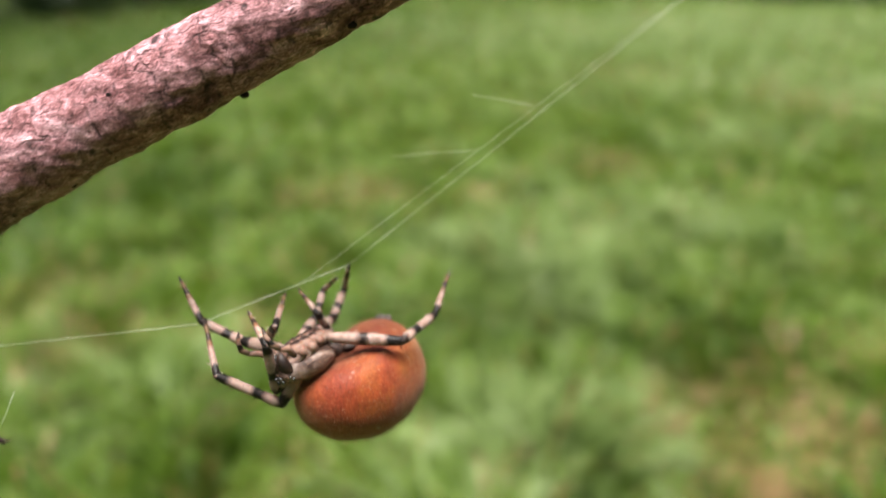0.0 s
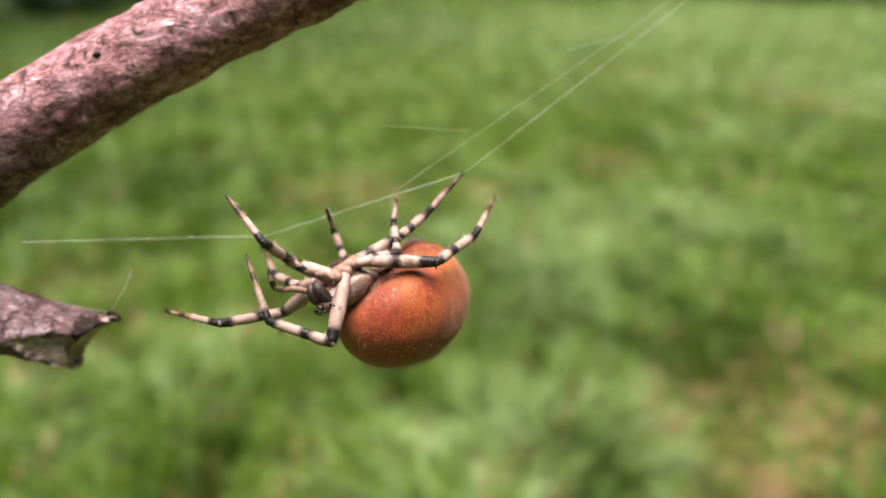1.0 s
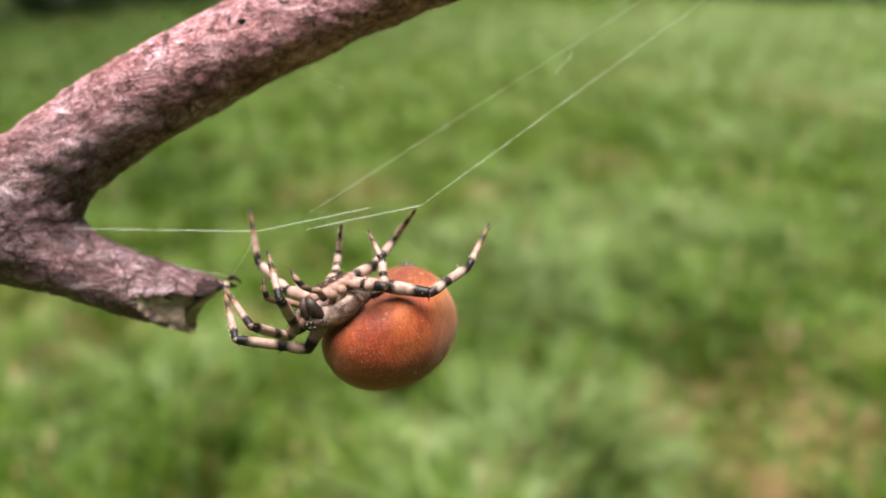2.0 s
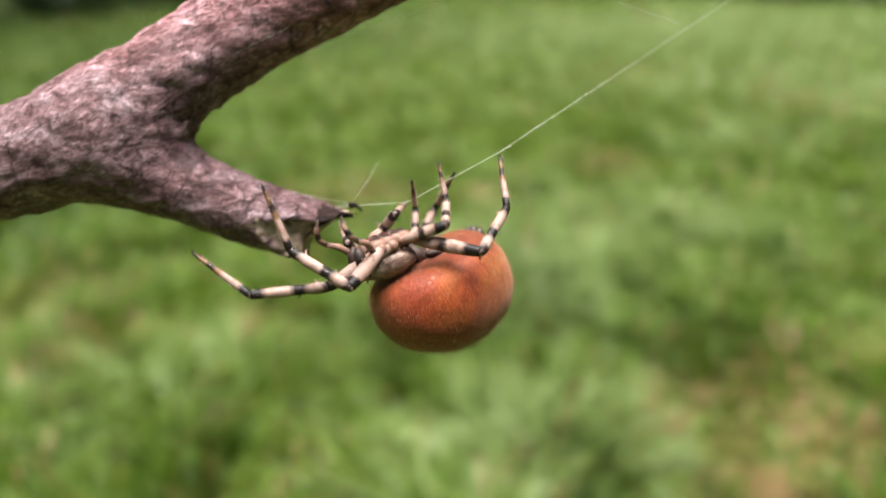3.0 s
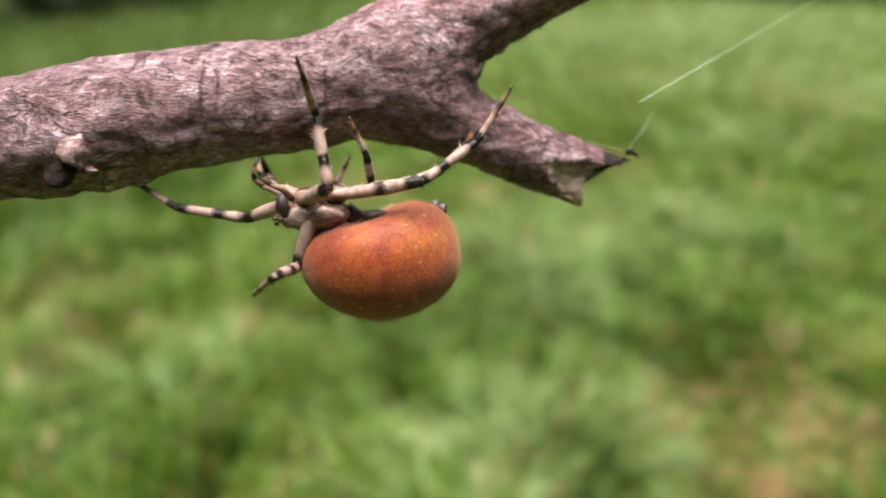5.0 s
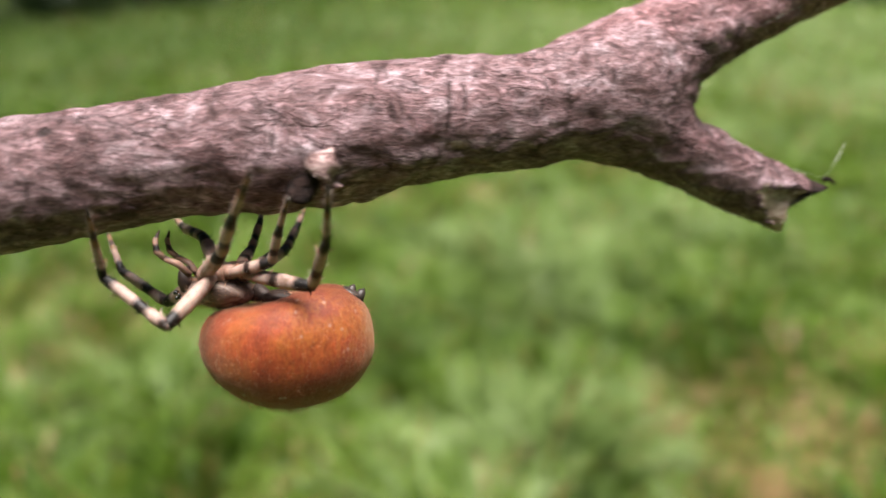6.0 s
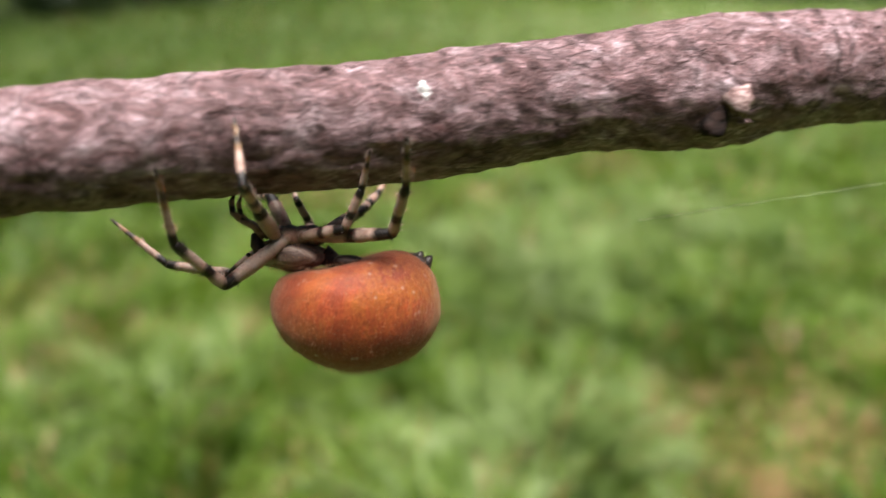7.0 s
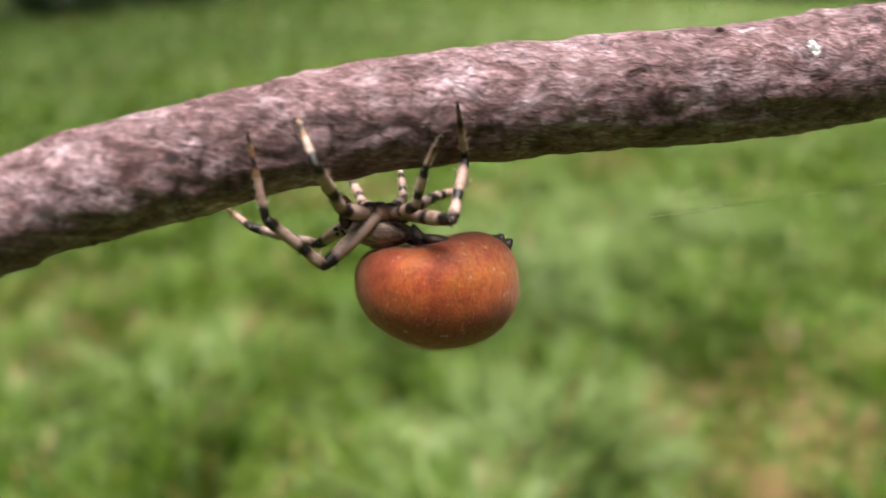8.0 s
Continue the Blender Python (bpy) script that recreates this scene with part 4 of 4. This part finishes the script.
def motions():
    stick_rows = [
        (0, pose(-0.04744, 0.05731, 0.49979, -14.93, -8.63, -1.16)), (0.5, pose(-0.04526, 0.06222, 0.50527, -16.70, -6.70, -0.75)),
        (1, pose(-0.03915, 0.06442, 0.50908, -16.24, -6.02, -0.55)), (1.5, pose(-0.03317, 0.06549, 0.51062, -17.15, -5.35, -1.04)),
        (1.7, pose(-0.03080, 0.06546, 0.51127, -18.04, -4.45, -0.54)), (2.8, pose(-0.02152, 0.06616, 0.51624, -21.30, -0.72, 1.61)),
        (3, pose(-0.01677, 0.06524, 0.52008, -19.38, -1.47, 1.06)), (3.5, pose(-0.01251, 0.06730, 0.52292, -19.78, -0.74, 1.00)),
        (4, pose(-0.00640, 0.07055, 0.52429, -19.73, -0.44, 2.76)), (4.5, pose(-0.00000, 0.06954, 0.52469, -20.00, 0.45, 0.00)),
        (4.7, pose(0.00388, 0.06900, 0.52488, -20.28, 1.29, 5.06)), (5.8, pose(0.02378, 0.06921, 0.52339, -20.22, 4.89, 11.92)),
        (6, pose(0.02876, 0.06829, 0.52234, -20.22, 5.27, 12.30)), (6.5, pose(0.04493, 0.07004, 0.52370, -20.24, 6.21, 12.52)),
        (7, pose(0.06162, 0.07306, 0.52523, -22.25, 6.93, 12.33)), (7.5, pose(0.08014, 0.07402, 0.53029, -20.98, 5.76, 8.33)),
        (8, pose(0.09363, 0.07410, 0.52921, -20.47, 5.66, 8.43)),
    ]
    walk(stick, [(t, glide(stick_rows, t)) for t in STEPS])
    spider_rows = [
        (0, pose(-0.00766, 0.06317, 0.51404, -22.68, 2.43, 54.32)), (0.5, pose(-0.00710, 0.06439, 0.52071, -30.50, -2.64, 57.46)),
        (1, pose(-0.00352, 0.06261, 0.52197, -31.83, -3.04, 57.04)), (1.5, pose(-0.00606, 0.06325, 0.52007, -24.47, 4.19, 60.17)),
        (1.7, pose(-0.00545, 0.06216, 0.52004, -29.46, 2.03, 62.70)), (2.8, pose(-0.00239, 0.06187, 0.52031, -17.71, 3.39, 44.90)),
        (3, pose(-0.00004, 0.06178, 0.52365, -18.76, 2.06, 44.50)), (3.5, pose(-0.00261, 0.06082, 0.52409, -16.39, 4.33, 40.32)),
        (4, pose(-0.00060, 0.06147, 0.52623, -20.83, -0.65, 41.80)), (4.5, pose(-0.00264, 0.06132, 0.52653, -15.86, 3.42, 23.61)),
        (4.7, pose(-0.00319, 0.06213, 0.52754, -14.99, 6.70, 23.00)), (5.8, pose(-0.01095, 0.05642, 0.52477, -19.71, 0.10, 13.20)),
        (6, pose(-0.01236, 0.05506, 0.52208, -19.17, 5.33, 5.23)), (6.5, pose(-0.00984, 0.05517, 0.52344, -19.82, 3.13, 2.90)),
        (7, pose(-0.00704, 0.05696, 0.52434, -19.67, 6.43, 4.92)), (7.5, pose(-0.00363, 0.05855, 0.52780, -19.50, 5.67, 6.56)),
        (8, pose(-0.00045, 0.05851, 0.52556, -18.16, 10.78, 9.71)),
    ]
    walk(spider, [(t, glide(spider_rows, t)) for t in STEPS])
    step(legs["first near"],
         femur=[(0, 109, -37), (0.5, -133, 9), (1, 89, 33), (1.5, 134, -39), (1.7, 76, -24), (2.8, -142, 17), (3, -176, -28), (3.5, 43, 1), (4, 99, -6), (4.5, 59, 30), (4.7, -80, 7), (5.8, -71, 19), (6, -64, 24), (6.5, -70, 23), (7, -107, 26), (7.5, -77, 11), (8, -121, -1)],
         tibia=[(0, -121, 53), (0.5, -127, 21), (1, -147, 29), (1.5, -134, 39), (1.7, -138, 34), (2.8, -131, 43), (3, 119, 40), (3.5, -156, 39), (4, -160, 59), (4.5, -146, 50), (4.7, 99, 59), (5.8, -91, 7), (6, -74, 26), (6.5, -77, 30), (7, -94, 14), (7.5, -100, 31), (8, -122, 30)],
         metatarsus=[(0, 60, 30), (0.5, 44, 19), (1, 69, 62), (1.5, 0, 34), (1.7, 42, 41), (2.8, 42, 46), (3, 135, 79), (3.5, -135, 26), (4, -138, 80), (4.5, -162, 60), (4.7, -130, 42), (5.8, -80, 31), (6, -69, 34), (6.5, -77, 23), (7, 116, 58), (7.5, -87, 17), (8, 114, 42)])
    step(legs["second near"],
         femur=[(0, 116, -44), (0.5, 118, -36), (1, 165, -46), (1.5, 140, -48), (1.7, 98, -33), (2.8, 179, -39), (3, 146, -21), (3.5, 101, -42), (4, 96, -11), (4.5, -137, -25), (4.7, 117, -66), (5.8, -166, -60), (6, -120, -36), (6.5, -124, -38), (7, -176, -42), (7.5, -128, -36), (8, -164, -48)],
         tibia=[(0, 146, 44), (0.5, 109, 32), (1, 99, 38), (1.5, 122, 28), (1.7, 171, 34), (2.8, 102, 4), (3, 148, 7), (3.5, -146, 55), (4, -149, 46), (4.5, 83, 65), (4.7, -111, -5), (5.8, -134, 13), (6, 162, 31), (6.5, 168, 21), (7, -125, 29), (7.5, 158, 37), (8, -152, 29)],
         metatarsus=[(0, 50, 48), (0.5, 111, 72), (1, 31, 66), (1.5, 64, 42), (1.7, 39, 39), (2.8, 72, 41), (3, 113, 41), (3.5, 55, 48), (4, 63, 51), (4.5, 39, 49), (4.7, 88, -31), (5.8, 146, 39), (6, -90, 49), (6.5, -106, 48), (7, -102, 53), (7.5, -101, 56), (8, -150, 69)])
    step(legs["first far"],
         femur=[(0, 64, 8), (0.5, 67, -45), (1, 88, -6), (1.5, 62, -6), (1.7, 76, -25), (2.8, 86, -18), (3, 56, -6), (3.5, 118, -42), (4, 112, -2), (4.5, 112, -35), (4.7, 129, -13), (5.8, 135, -17), (6, 138, -27), (6.5, 132, -22), (7, 143, -33), (7.5, 137, -13), (8, 126, -29)],
         tibia=[(0, -115, 16), (0.5, -176, 3), (1, 176, 17), (1.5, 169, 43), (1.7, -161, 26), (2.8, -139, 13), (3, -134, 15), (3.5, 108, 34), (4, 127, 23), (4.5, 135, 40), (4.7, 154, 7), (5.8, 168, 22), (6, 146, 22), (6.5, -180, 42), (7, 160, 3), (7.5, 175, 9), (8, 161, 7)],
         metatarsus=[(0, 34, 20), (0.5, 105, 17), (1, 96, 30), (1.5, 52, 22), (1.7, 57, 44), (2.8, 79, 14), (3, 56, 16), (3.5, 84, 68), (4, 132, 45), (4.5, 82, 57), (4.7, 136, 26), (5.8, 129, 29), (6, 121, 32), (6.5, 126, 18), (7, 172, 34), (7.5, 130, 21), (8, 119, 16)])
    step(legs["second far"],
         femur=[(0, 107, 22), (0.5, 73, -1), (1, 74, 7), (1.5, 101, 13), (1.7, 78, 19), (2.8, 51, 5), (3, 35, 12), (3.5, 125, -27), (4, 81, 9), (4.5, 150, 30), (4.7, 123, 8), (5.8, 108, 31), (6, 127, 38), (6.5, 118, 26), (7, 134, 47), (7.5, 111, 24), (8, 96, 11)],
         tibia=[(0, 116, 40), (0.5, 164, 31), (1, 73, 27), (1.5, 98, 40), (1.7, 95, 52), (2.8, 31, 23), (3, -108, 18), (3.5, 128, 31), (4, 48, 15), (4.5, 91, 16), (4.7, 85, 19), (5.8, 103, 22), (6, 124, 9), (6.5, 130, 12), (7, 109, 4), (7.5, 101, 21), (8, 101, 27)],
         metatarsus=[(0, 72, 61), (0.5, 66, 35), (1, 48, 33), (1.5, 75, 66), (1.7, 35, 63), (2.8, -113, 9), (3, 37, 7), (3.5, 86, 69), (4, -111, 8), (4.5, 98, 27), (4.7, 92, 29), (5.8, 96, 18), (6, 111, 10), (6.5, 109, 13), (7, 109, 5), (7.5, 96, 18), (8, 92, 14)])
    step(legs["third near"],
         femur=[(0, 34, -2), (0.5, -80, -26), (1, -27, -13), (1.5, 21, -4), (1.7, -107, -19), (2.8, -42, 3), (3, -62, 8), (3.5, 19, 4), (4, -22, -9), (4.5, -7, 18), (4.7, 27, 6), (5.8, -45, 7), (6, -30, 16), (6.5, -31, 13), (7, -33, 12), (7.5, -44, 8), (8, -76, 8)],
         tibia=[(0, -143, 41), (0.5, 32, 32), (1, 23, 41), (1.5, -152, 20), (1.7, 37, 31), (2.8, -8, 37), (3, 38, 32), (3.5, -78, 51), (4, -109, 41), (4.5, -93, 26), (4.7, -117, 51), (5.8, -116, 33), (6, -74, 46), (6.5, -19, 74), (7, -58, 57), (7.5, -31, 69), (8, -90, 50)],
         metatarsus=[(0, 75, 48), (0.5, 46, 52), (1, -15, 51), (1.5, 81, 47), (1.7, 50, 52), (2.8, 25, 63), (3, 49, 77), (3.5, -104, 53), (4, -125, 43), (4.5, -104, 41), (4.7, 179, 61), (5.8, -99, 35), (6, -75, 39), (6.5, -74, 40), (7, -79, 54), (7.5, -90, 24), (8, -83, 39)])
    step(legs["fourth near"],
         femur=[(0, -57, -19), (0.5, -69, -27), (1, -69, -26), (1.5, -86, -22), (1.7, -78, -29), (2.8, -55, -14), (3, -75, -17), (3.5, -90, -13), (4, -63, -20), (4.5, -50, 4), (4.7, -35, 6), (5.8, -15, 17), (6, -36, -4), (6.5, -34, -2), (7, -30, 6), (7.5, -43, 7), (8, -69, -1)],
         tibia=[(0, 2, 8), (0.5, -7, 3), (1, -7, 3), (1.5, -8, 4), (1.7, -12, 1), (2.8, 15, 24), (3, 9, 31), (3.5, 10, 37), (4, -7, 31), (4.5, -2, 32), (4.7, 0, 32), (5.8, -26, 42), (6, -77, 37), (6.5, -76, 53), (7, -84, 37), (7.5, 23, 51), (8, 69, 61)],
         metatarsus=[(0, 4, 36), (0.5, -6, 29), (1, -5, 23), (1.5, -8, 29), (1.7, -10, 24), (2.8, 7, 57), (3, 38, 56), (3.5, 58, 54), (4, 29, 49), (4.5, 19, 50), (4.7, -2, 55), (5.8, -77, 37), (6, -89, 42), (6.5, -95, 33), (7, -96, 32), (7.5, -91, 20), (8, -119, 41)])
    step(legs["third far"],
         femur=[(0, 7, 24), (0.5, 9, 26), (1, 20, 10), (1.5, -15, 33), (1.7, 24, 16), (2.8, -7, 7), (3, -5, -4), (3.5, 2, 4), (4, 27, -7), (4.5, 43, 21), (4.7, 21, -3), (5.8, 74, 25), (6, 78, 29), (6.5, 85, 11), (7, 87, 15), (7.5, 67, 18), (8, 61, 25)],
         tibia=[(0, 12, 41), (0.5, 11, 25), (1, 24, 69), (1.5, 7, 19), (1.7, 16, 29), (2.8, 67, 26), (3, 33, 50), (3.5, 5, 18), (4, 2, 3), (4.5, 68, 19), (4.7, 116, 12), (5.8, 101, 39), (6, 79, 50), (6.5, -73, 76), (7, -123, 42), (7.5, -117, 47), (8, 94, 44)],
         metatarsus=[(0, -99, 17), (0.5, -71, 35), (1, -126, 39), (1.5, -73, 15), (1.7, -83, 47), (2.8, -172, 69), (3, -124, 59), (3.5, 14, 69), (4, -72, 79), (4.5, 67, 22), (4.7, -53, 44), (5.8, 93, 28), (6, 95, 30), (6.5, 94, 39), (7, 103, 21), (7.5, 96, 23), (8, 85, 26)])
    step(legs["fourth far"],
         femur=[(0, 19, 6), (0.5, 7, -1), (1, -39, 2), (1.5, 13, 1), (1.7, -9, 2), (2.8, 26, 8), (3, 24, -7), (3.5, 20, 4), (4, -18, 2), (4.5, 1, 7), (4.7, 4, 6), (5.8, 2, 26), (6, 64, 19), (6.5, 60, 28), (7, 47, 28), (7.5, 50, 23), (8, 52, 21)],
         tibia=[(0, 14, 32), (0.5, -10, 11), (1, -16, 10), (1.5, -9, 26), (1.7, -12, 19), (2.8, 36, 32), (3, 5, 40), (3.5, -45, 33), (4, -12, 21), (4.5, -9, 20), (4.7, -14, 11), (5.8, 22, 31), (6, 79, 32), (6.5, 80, 31), (7, 68, 26), (7.5, 17, 37), (8, 44, 16)],
         metatarsus=[(0, -117, 30), (0.5, -96, 17), (1, -41, 20), (1.5, -112, 24), (1.7, -102, 22), (2.8, -108, 27), (3, -98, 34), (3.5, -47, 37), (4, -39, 35), (4.5, -42, 39), (4.7, -44, 40), (5.8, 70, 22), (6, 86, 23), (6.5, 83, 22), (7, 80, 20), (7.5, 73, 19), (8, 60, 20)])
    thread(THREADS["outer"], [
        (0, strand(-9.0, -1.5, 73.3, 24.2, 25.3, 78.0)), (0.5, strand(-5.0, 4.0, 72.0, 22.3, 25.3, 78.0)),
        (1, strand(2.0, 7.0, 70.1, 24.8, 25.3, 78.0)), (1.5, strand(-5.3, 3.6, 71.0, 24.6, 25.3, 78.0)),
        (1.7, strand(-2.9, 3.9, 69.5, 25.3, 25.3, 78.0)), (2.8, strand(0.4, 4.4, 66.2, 29.1, 25.3, 78.0)),
        (3, strand(4.8, 8.3, 65.9, 29.1, 25.3, 78.0)), (3.5, strand(2.6, 8.4, 68.1, 23.6, 25.3, 78.0)),
        (4, strand(5.9, 10.5, 65.0, 24.8, 25.3, 78.0)), (4.5, strand(6.8, 12.2, 63.2, 25.6, 25.3, 78.0)),
        (4.7, strand(7.9, 13.4, 64.3, 24.8, 25.3, 78.0)), (5.8, strand(42.1, 9.3, 70.0, 59.2, 17.0, 72.0)),
        (6, strand(44.1, 7.3, 70.0, 61.3, 12.8, 72.0)), (6.5, strand(16.0, 1.2, 70.0, 41.6, 4.7, 72.0)),
        (7, strand(17.8, 2.6, 70.0, 41.6, 6.2, 72.0)), (7.5, strand(18.9, 5.4, 70.0, 41.6, 8.6, 72.0)),
        (8, strand(18.9, 2.9, 70.0, 41.6, 6.2, 72.0)),
    ])
    thread(THREADS["second"], [
        (0, strand(-13.0, -3.1, 71.0, 24.2, 25.7, 79.0)), (0.5, strand(-7.8, 3.5, 71.0, 20.7, 25.7, 79.0)),
        (1, strand(-4.4, 5.4, 71.0, 23.6, 25.7, 79.0)), (1.5, strand(-10.1, 1.6, 71.0, 23.0, 25.7, 79.0)),
        (1.7, strand(-9.4, 0.8, 71.0, 23.0, 25.7, 79.0)), (2.8, strand(-20.1, 12.0, 71.0, 9.1, 25.7, 79.0)),
        (3, strand(-13.8, 17.8, 71.0, 14.9, 30.9, 79.0)), (3.5, strand(-7.5, 26.2, 71.0, 21.3, 40.2, 79.0)),
        (4, strand(-7.5, 27.2, 71.0, 21.3, 41.4, 79.0)), (4.5, strand(-7.5, 28.3, 71.0, 21.3, 42.5, 79.0)),
        (8, strand(-7.5, 29.3, 71.0, 21.3, 43.7, 79.0)),
    ])
    thread(THREADS["inner"], [
        (0, strand(-22.9, -7.0, 71.6, -41.6, -9.1, 72.0)), (0.5, strand(-22.8, -2.0, 71.8, -41.6, -3.0, 72.0)),
        (1, strand(-17.5, 1.3, 75.7, -41.6, 0.6, 72.0)), (1.5, strand(-22.9, 2.1, 69.5, -39.2, 2.2, 72.0)),
        (1.7, strand(-20.8, 2.1, 70.3, -36.8, 2.3, 72.0)), (2.8, strand(-6.6, 0.8, 69.0, -15.6, 1.1, 72.0)),
        (3, strand(-3.2, 4.2, 69.0, -9.8, 4.0, 72.0)), (3.5, strand(0.3, 8.0, 69.0, -6.8, 7.3, 72.0)),
        (4, strand(5.9, 10.7, 69.0, 2.2, 9.1, 72.0)), (4.5, strand(8.6, 9.2, 75.2, -1.5, 12.4, 75.2)),
        (4.7, strand(12.2, 9.3, 75.5, 2.2, 12.4, 74.6)), (5.8, strand(32.0, 7.8, 77.3, 22.1, 11.1, 75.1)),
        (6, strand(36.9, 6.4, 76.9, 27.2, 9.8, 74.6)), (6.5, strand(53.2, 8.2, 78.2, 43.5, 11.7, 75.9)),
        (7, strand(69.9, 10.5, 80.9, 60.2, 14.1, 78.6)), (7.5, strand(88.8, 15.6, 79.2, 79.0, 19.2, 77.6)),
        (8, strand(102.3, 14.6, 79.6, 92.5, 18.2, 77.9)),
    ])
    thread(THREADS["span"], [
        (0, strand(-9.0, -1.5, 73.3, -22.9, -7.0, 71.6)), (0.5, strand(-5.0, 4.0, 72.0, -22.8, -2.0, 71.8)),
        (1, strand(2.0, 7.0, 70.1, -17.5, 1.3, 75.7)), (1.5, strand(-5.3, 3.6, 71.0, -22.9, 2.1, 69.5)),
        (1.7, strand(-2.9, 3.9, 69.5, -20.8, 2.1, 70.3)), (2.8, strand(0.4, 4.4, 66.2, -6.6, 0.8, 69.0)),
        (3, strand(4.8, 8.3, 65.9, -3.2, 4.2, 69.0)), (3.5, strand(2.6, 8.4, 68.1, 23.6, 25.3, 78.0)),
        (4, strand(5.9, 10.5, 65.0, 24.8, 25.3, 78.0)), (4.5, strand(6.8, 12.2, 63.2, 25.6, 25.3, 78.0)),
        (4.7, strand(7.9, 13.4, 64.3, 24.8, 25.3, 78.0)), (5.8, strand(42.1, 9.3, 70.0, 59.2, 17.0, 72.0)),
        (6, strand(44.1, 7.3, 70.0, 61.3, 12.8, 72.0)), (6.5, strand(16.0, 1.2, 70.0, 41.6, 4.7, 72.0)),
        (7, strand(17.8, 2.6, 70.0, 41.6, 6.2, 72.0)), (7.5, strand(18.9, 5.4, 70.0, 41.6, 8.6, 72.0)),
        (8, strand(18.9, 2.9, 70.0, 41.6, 6.2, 72.0)),
    ])
    thread(THREADS["span_back"], [
        (0, strand(-22.9, -7.0, 71.6, -9.0, -1.5, 73.3)), (0.5, strand(-22.8, -2.0, 71.8, -5.0, 4.0, 72.0)),
        (1, strand(-17.5, 1.3, 75.7, 2.0, 7.0, 70.1)), (1.5, strand(-22.9, 2.1, 69.5, -5.3, 3.6, 71.0)),
        (1.7, strand(-20.8, 2.1, 70.3, -2.9, 3.9, 69.5)), (2.8, strand(-6.6, 0.8, 69.0, 0.4, 4.4, 66.2)),
        (3, strand(-3.2, 4.2, 69.0, 4.8, 8.3, 65.9)), (3.5, strand(0.3, 8.0, 69.0, -6.8, 7.3, 72.0)),
        (4, strand(5.9, 10.7, 69.0, 2.2, 9.1, 72.0)), (4.5, strand(8.6, 9.2, 75.2, -1.5, 12.4, 75.2)),
        (4.7, strand(12.2, 9.3, 75.5, 2.2, 12.4, 74.6)), (5.8, strand(32.0, 7.8, 77.3, 22.1, 11.1, 75.1)),
        (6, strand(36.9, 6.4, 76.9, 27.2, 9.8, 74.6)), (6.5, strand(53.2, 8.2, 78.2, 43.5, 11.7, 75.9)),
        (7, strand(69.9, 10.5, 80.9, 60.2, 14.1, 78.6)), (7.5, strand(88.8, 15.6, 79.2, 79.0, 19.2, 77.6)),
        (8, strand(102.3, 14.6, 79.6, 92.5, 18.2, 77.9)),
    ])
    thread(THREADS["loose"], [
        (0, strand(9.0, 14.2, 76.0, 2.0, 15.7, 77.0)), (0.5, strand(8.2, 16.3, 76.0, 1.8, 17.9, 77.0)),
        (1, strand(18.2, 21.2, 76.0, 4.3, 18.0, 77.0)), (1.5, strand(6.8, 16.3, 76.0, 16.5, 21.5, 77.0)),
        (1.7, strand(8.2, 16.8, 76.0, 17.4, 22.2, 77.0)), (2.8, strand(19.6, 19.1, 76.0, 6.6, 23.6, 77.0)),
        (3, strand(23.3, 22.4, 76.0, 10.0, 27.3, 77.0)), (3.5, strand(23.3, 26.9, 76.0, 11.1, 30.7, 77.0)),
        (8, strand(23.3, 28.0, 76.0, 11.1, 31.8, 77.0)),
    ])
    thread(THREADS["loose_low"], [
        (0, strand(3.4, 9.7, 75.0, -7.0, 9.2, 77.0)), (0.5, strand(2.8, 12.5, 75.0, -7.6, 11.4, 77.0)),
        (1, strand(2.5, 11.5, 75.0, -10.4, 12.8, 77.0)), (1.5, strand(-4.1, 12.8, 75.0, -12.1, 16.5, 77.0)),
        (1.7, strand(-8.0, 11.1, 75.0, -16.1, 14.2, 77.0)), (2.8, strand(-12.4, 27.7, 75.0, -21.8, 31.8, 77.0)),
        (8, strand(-12.4, 28.8, 75.0, -21.8, 32.9, 77.0)),
    ])


motions()
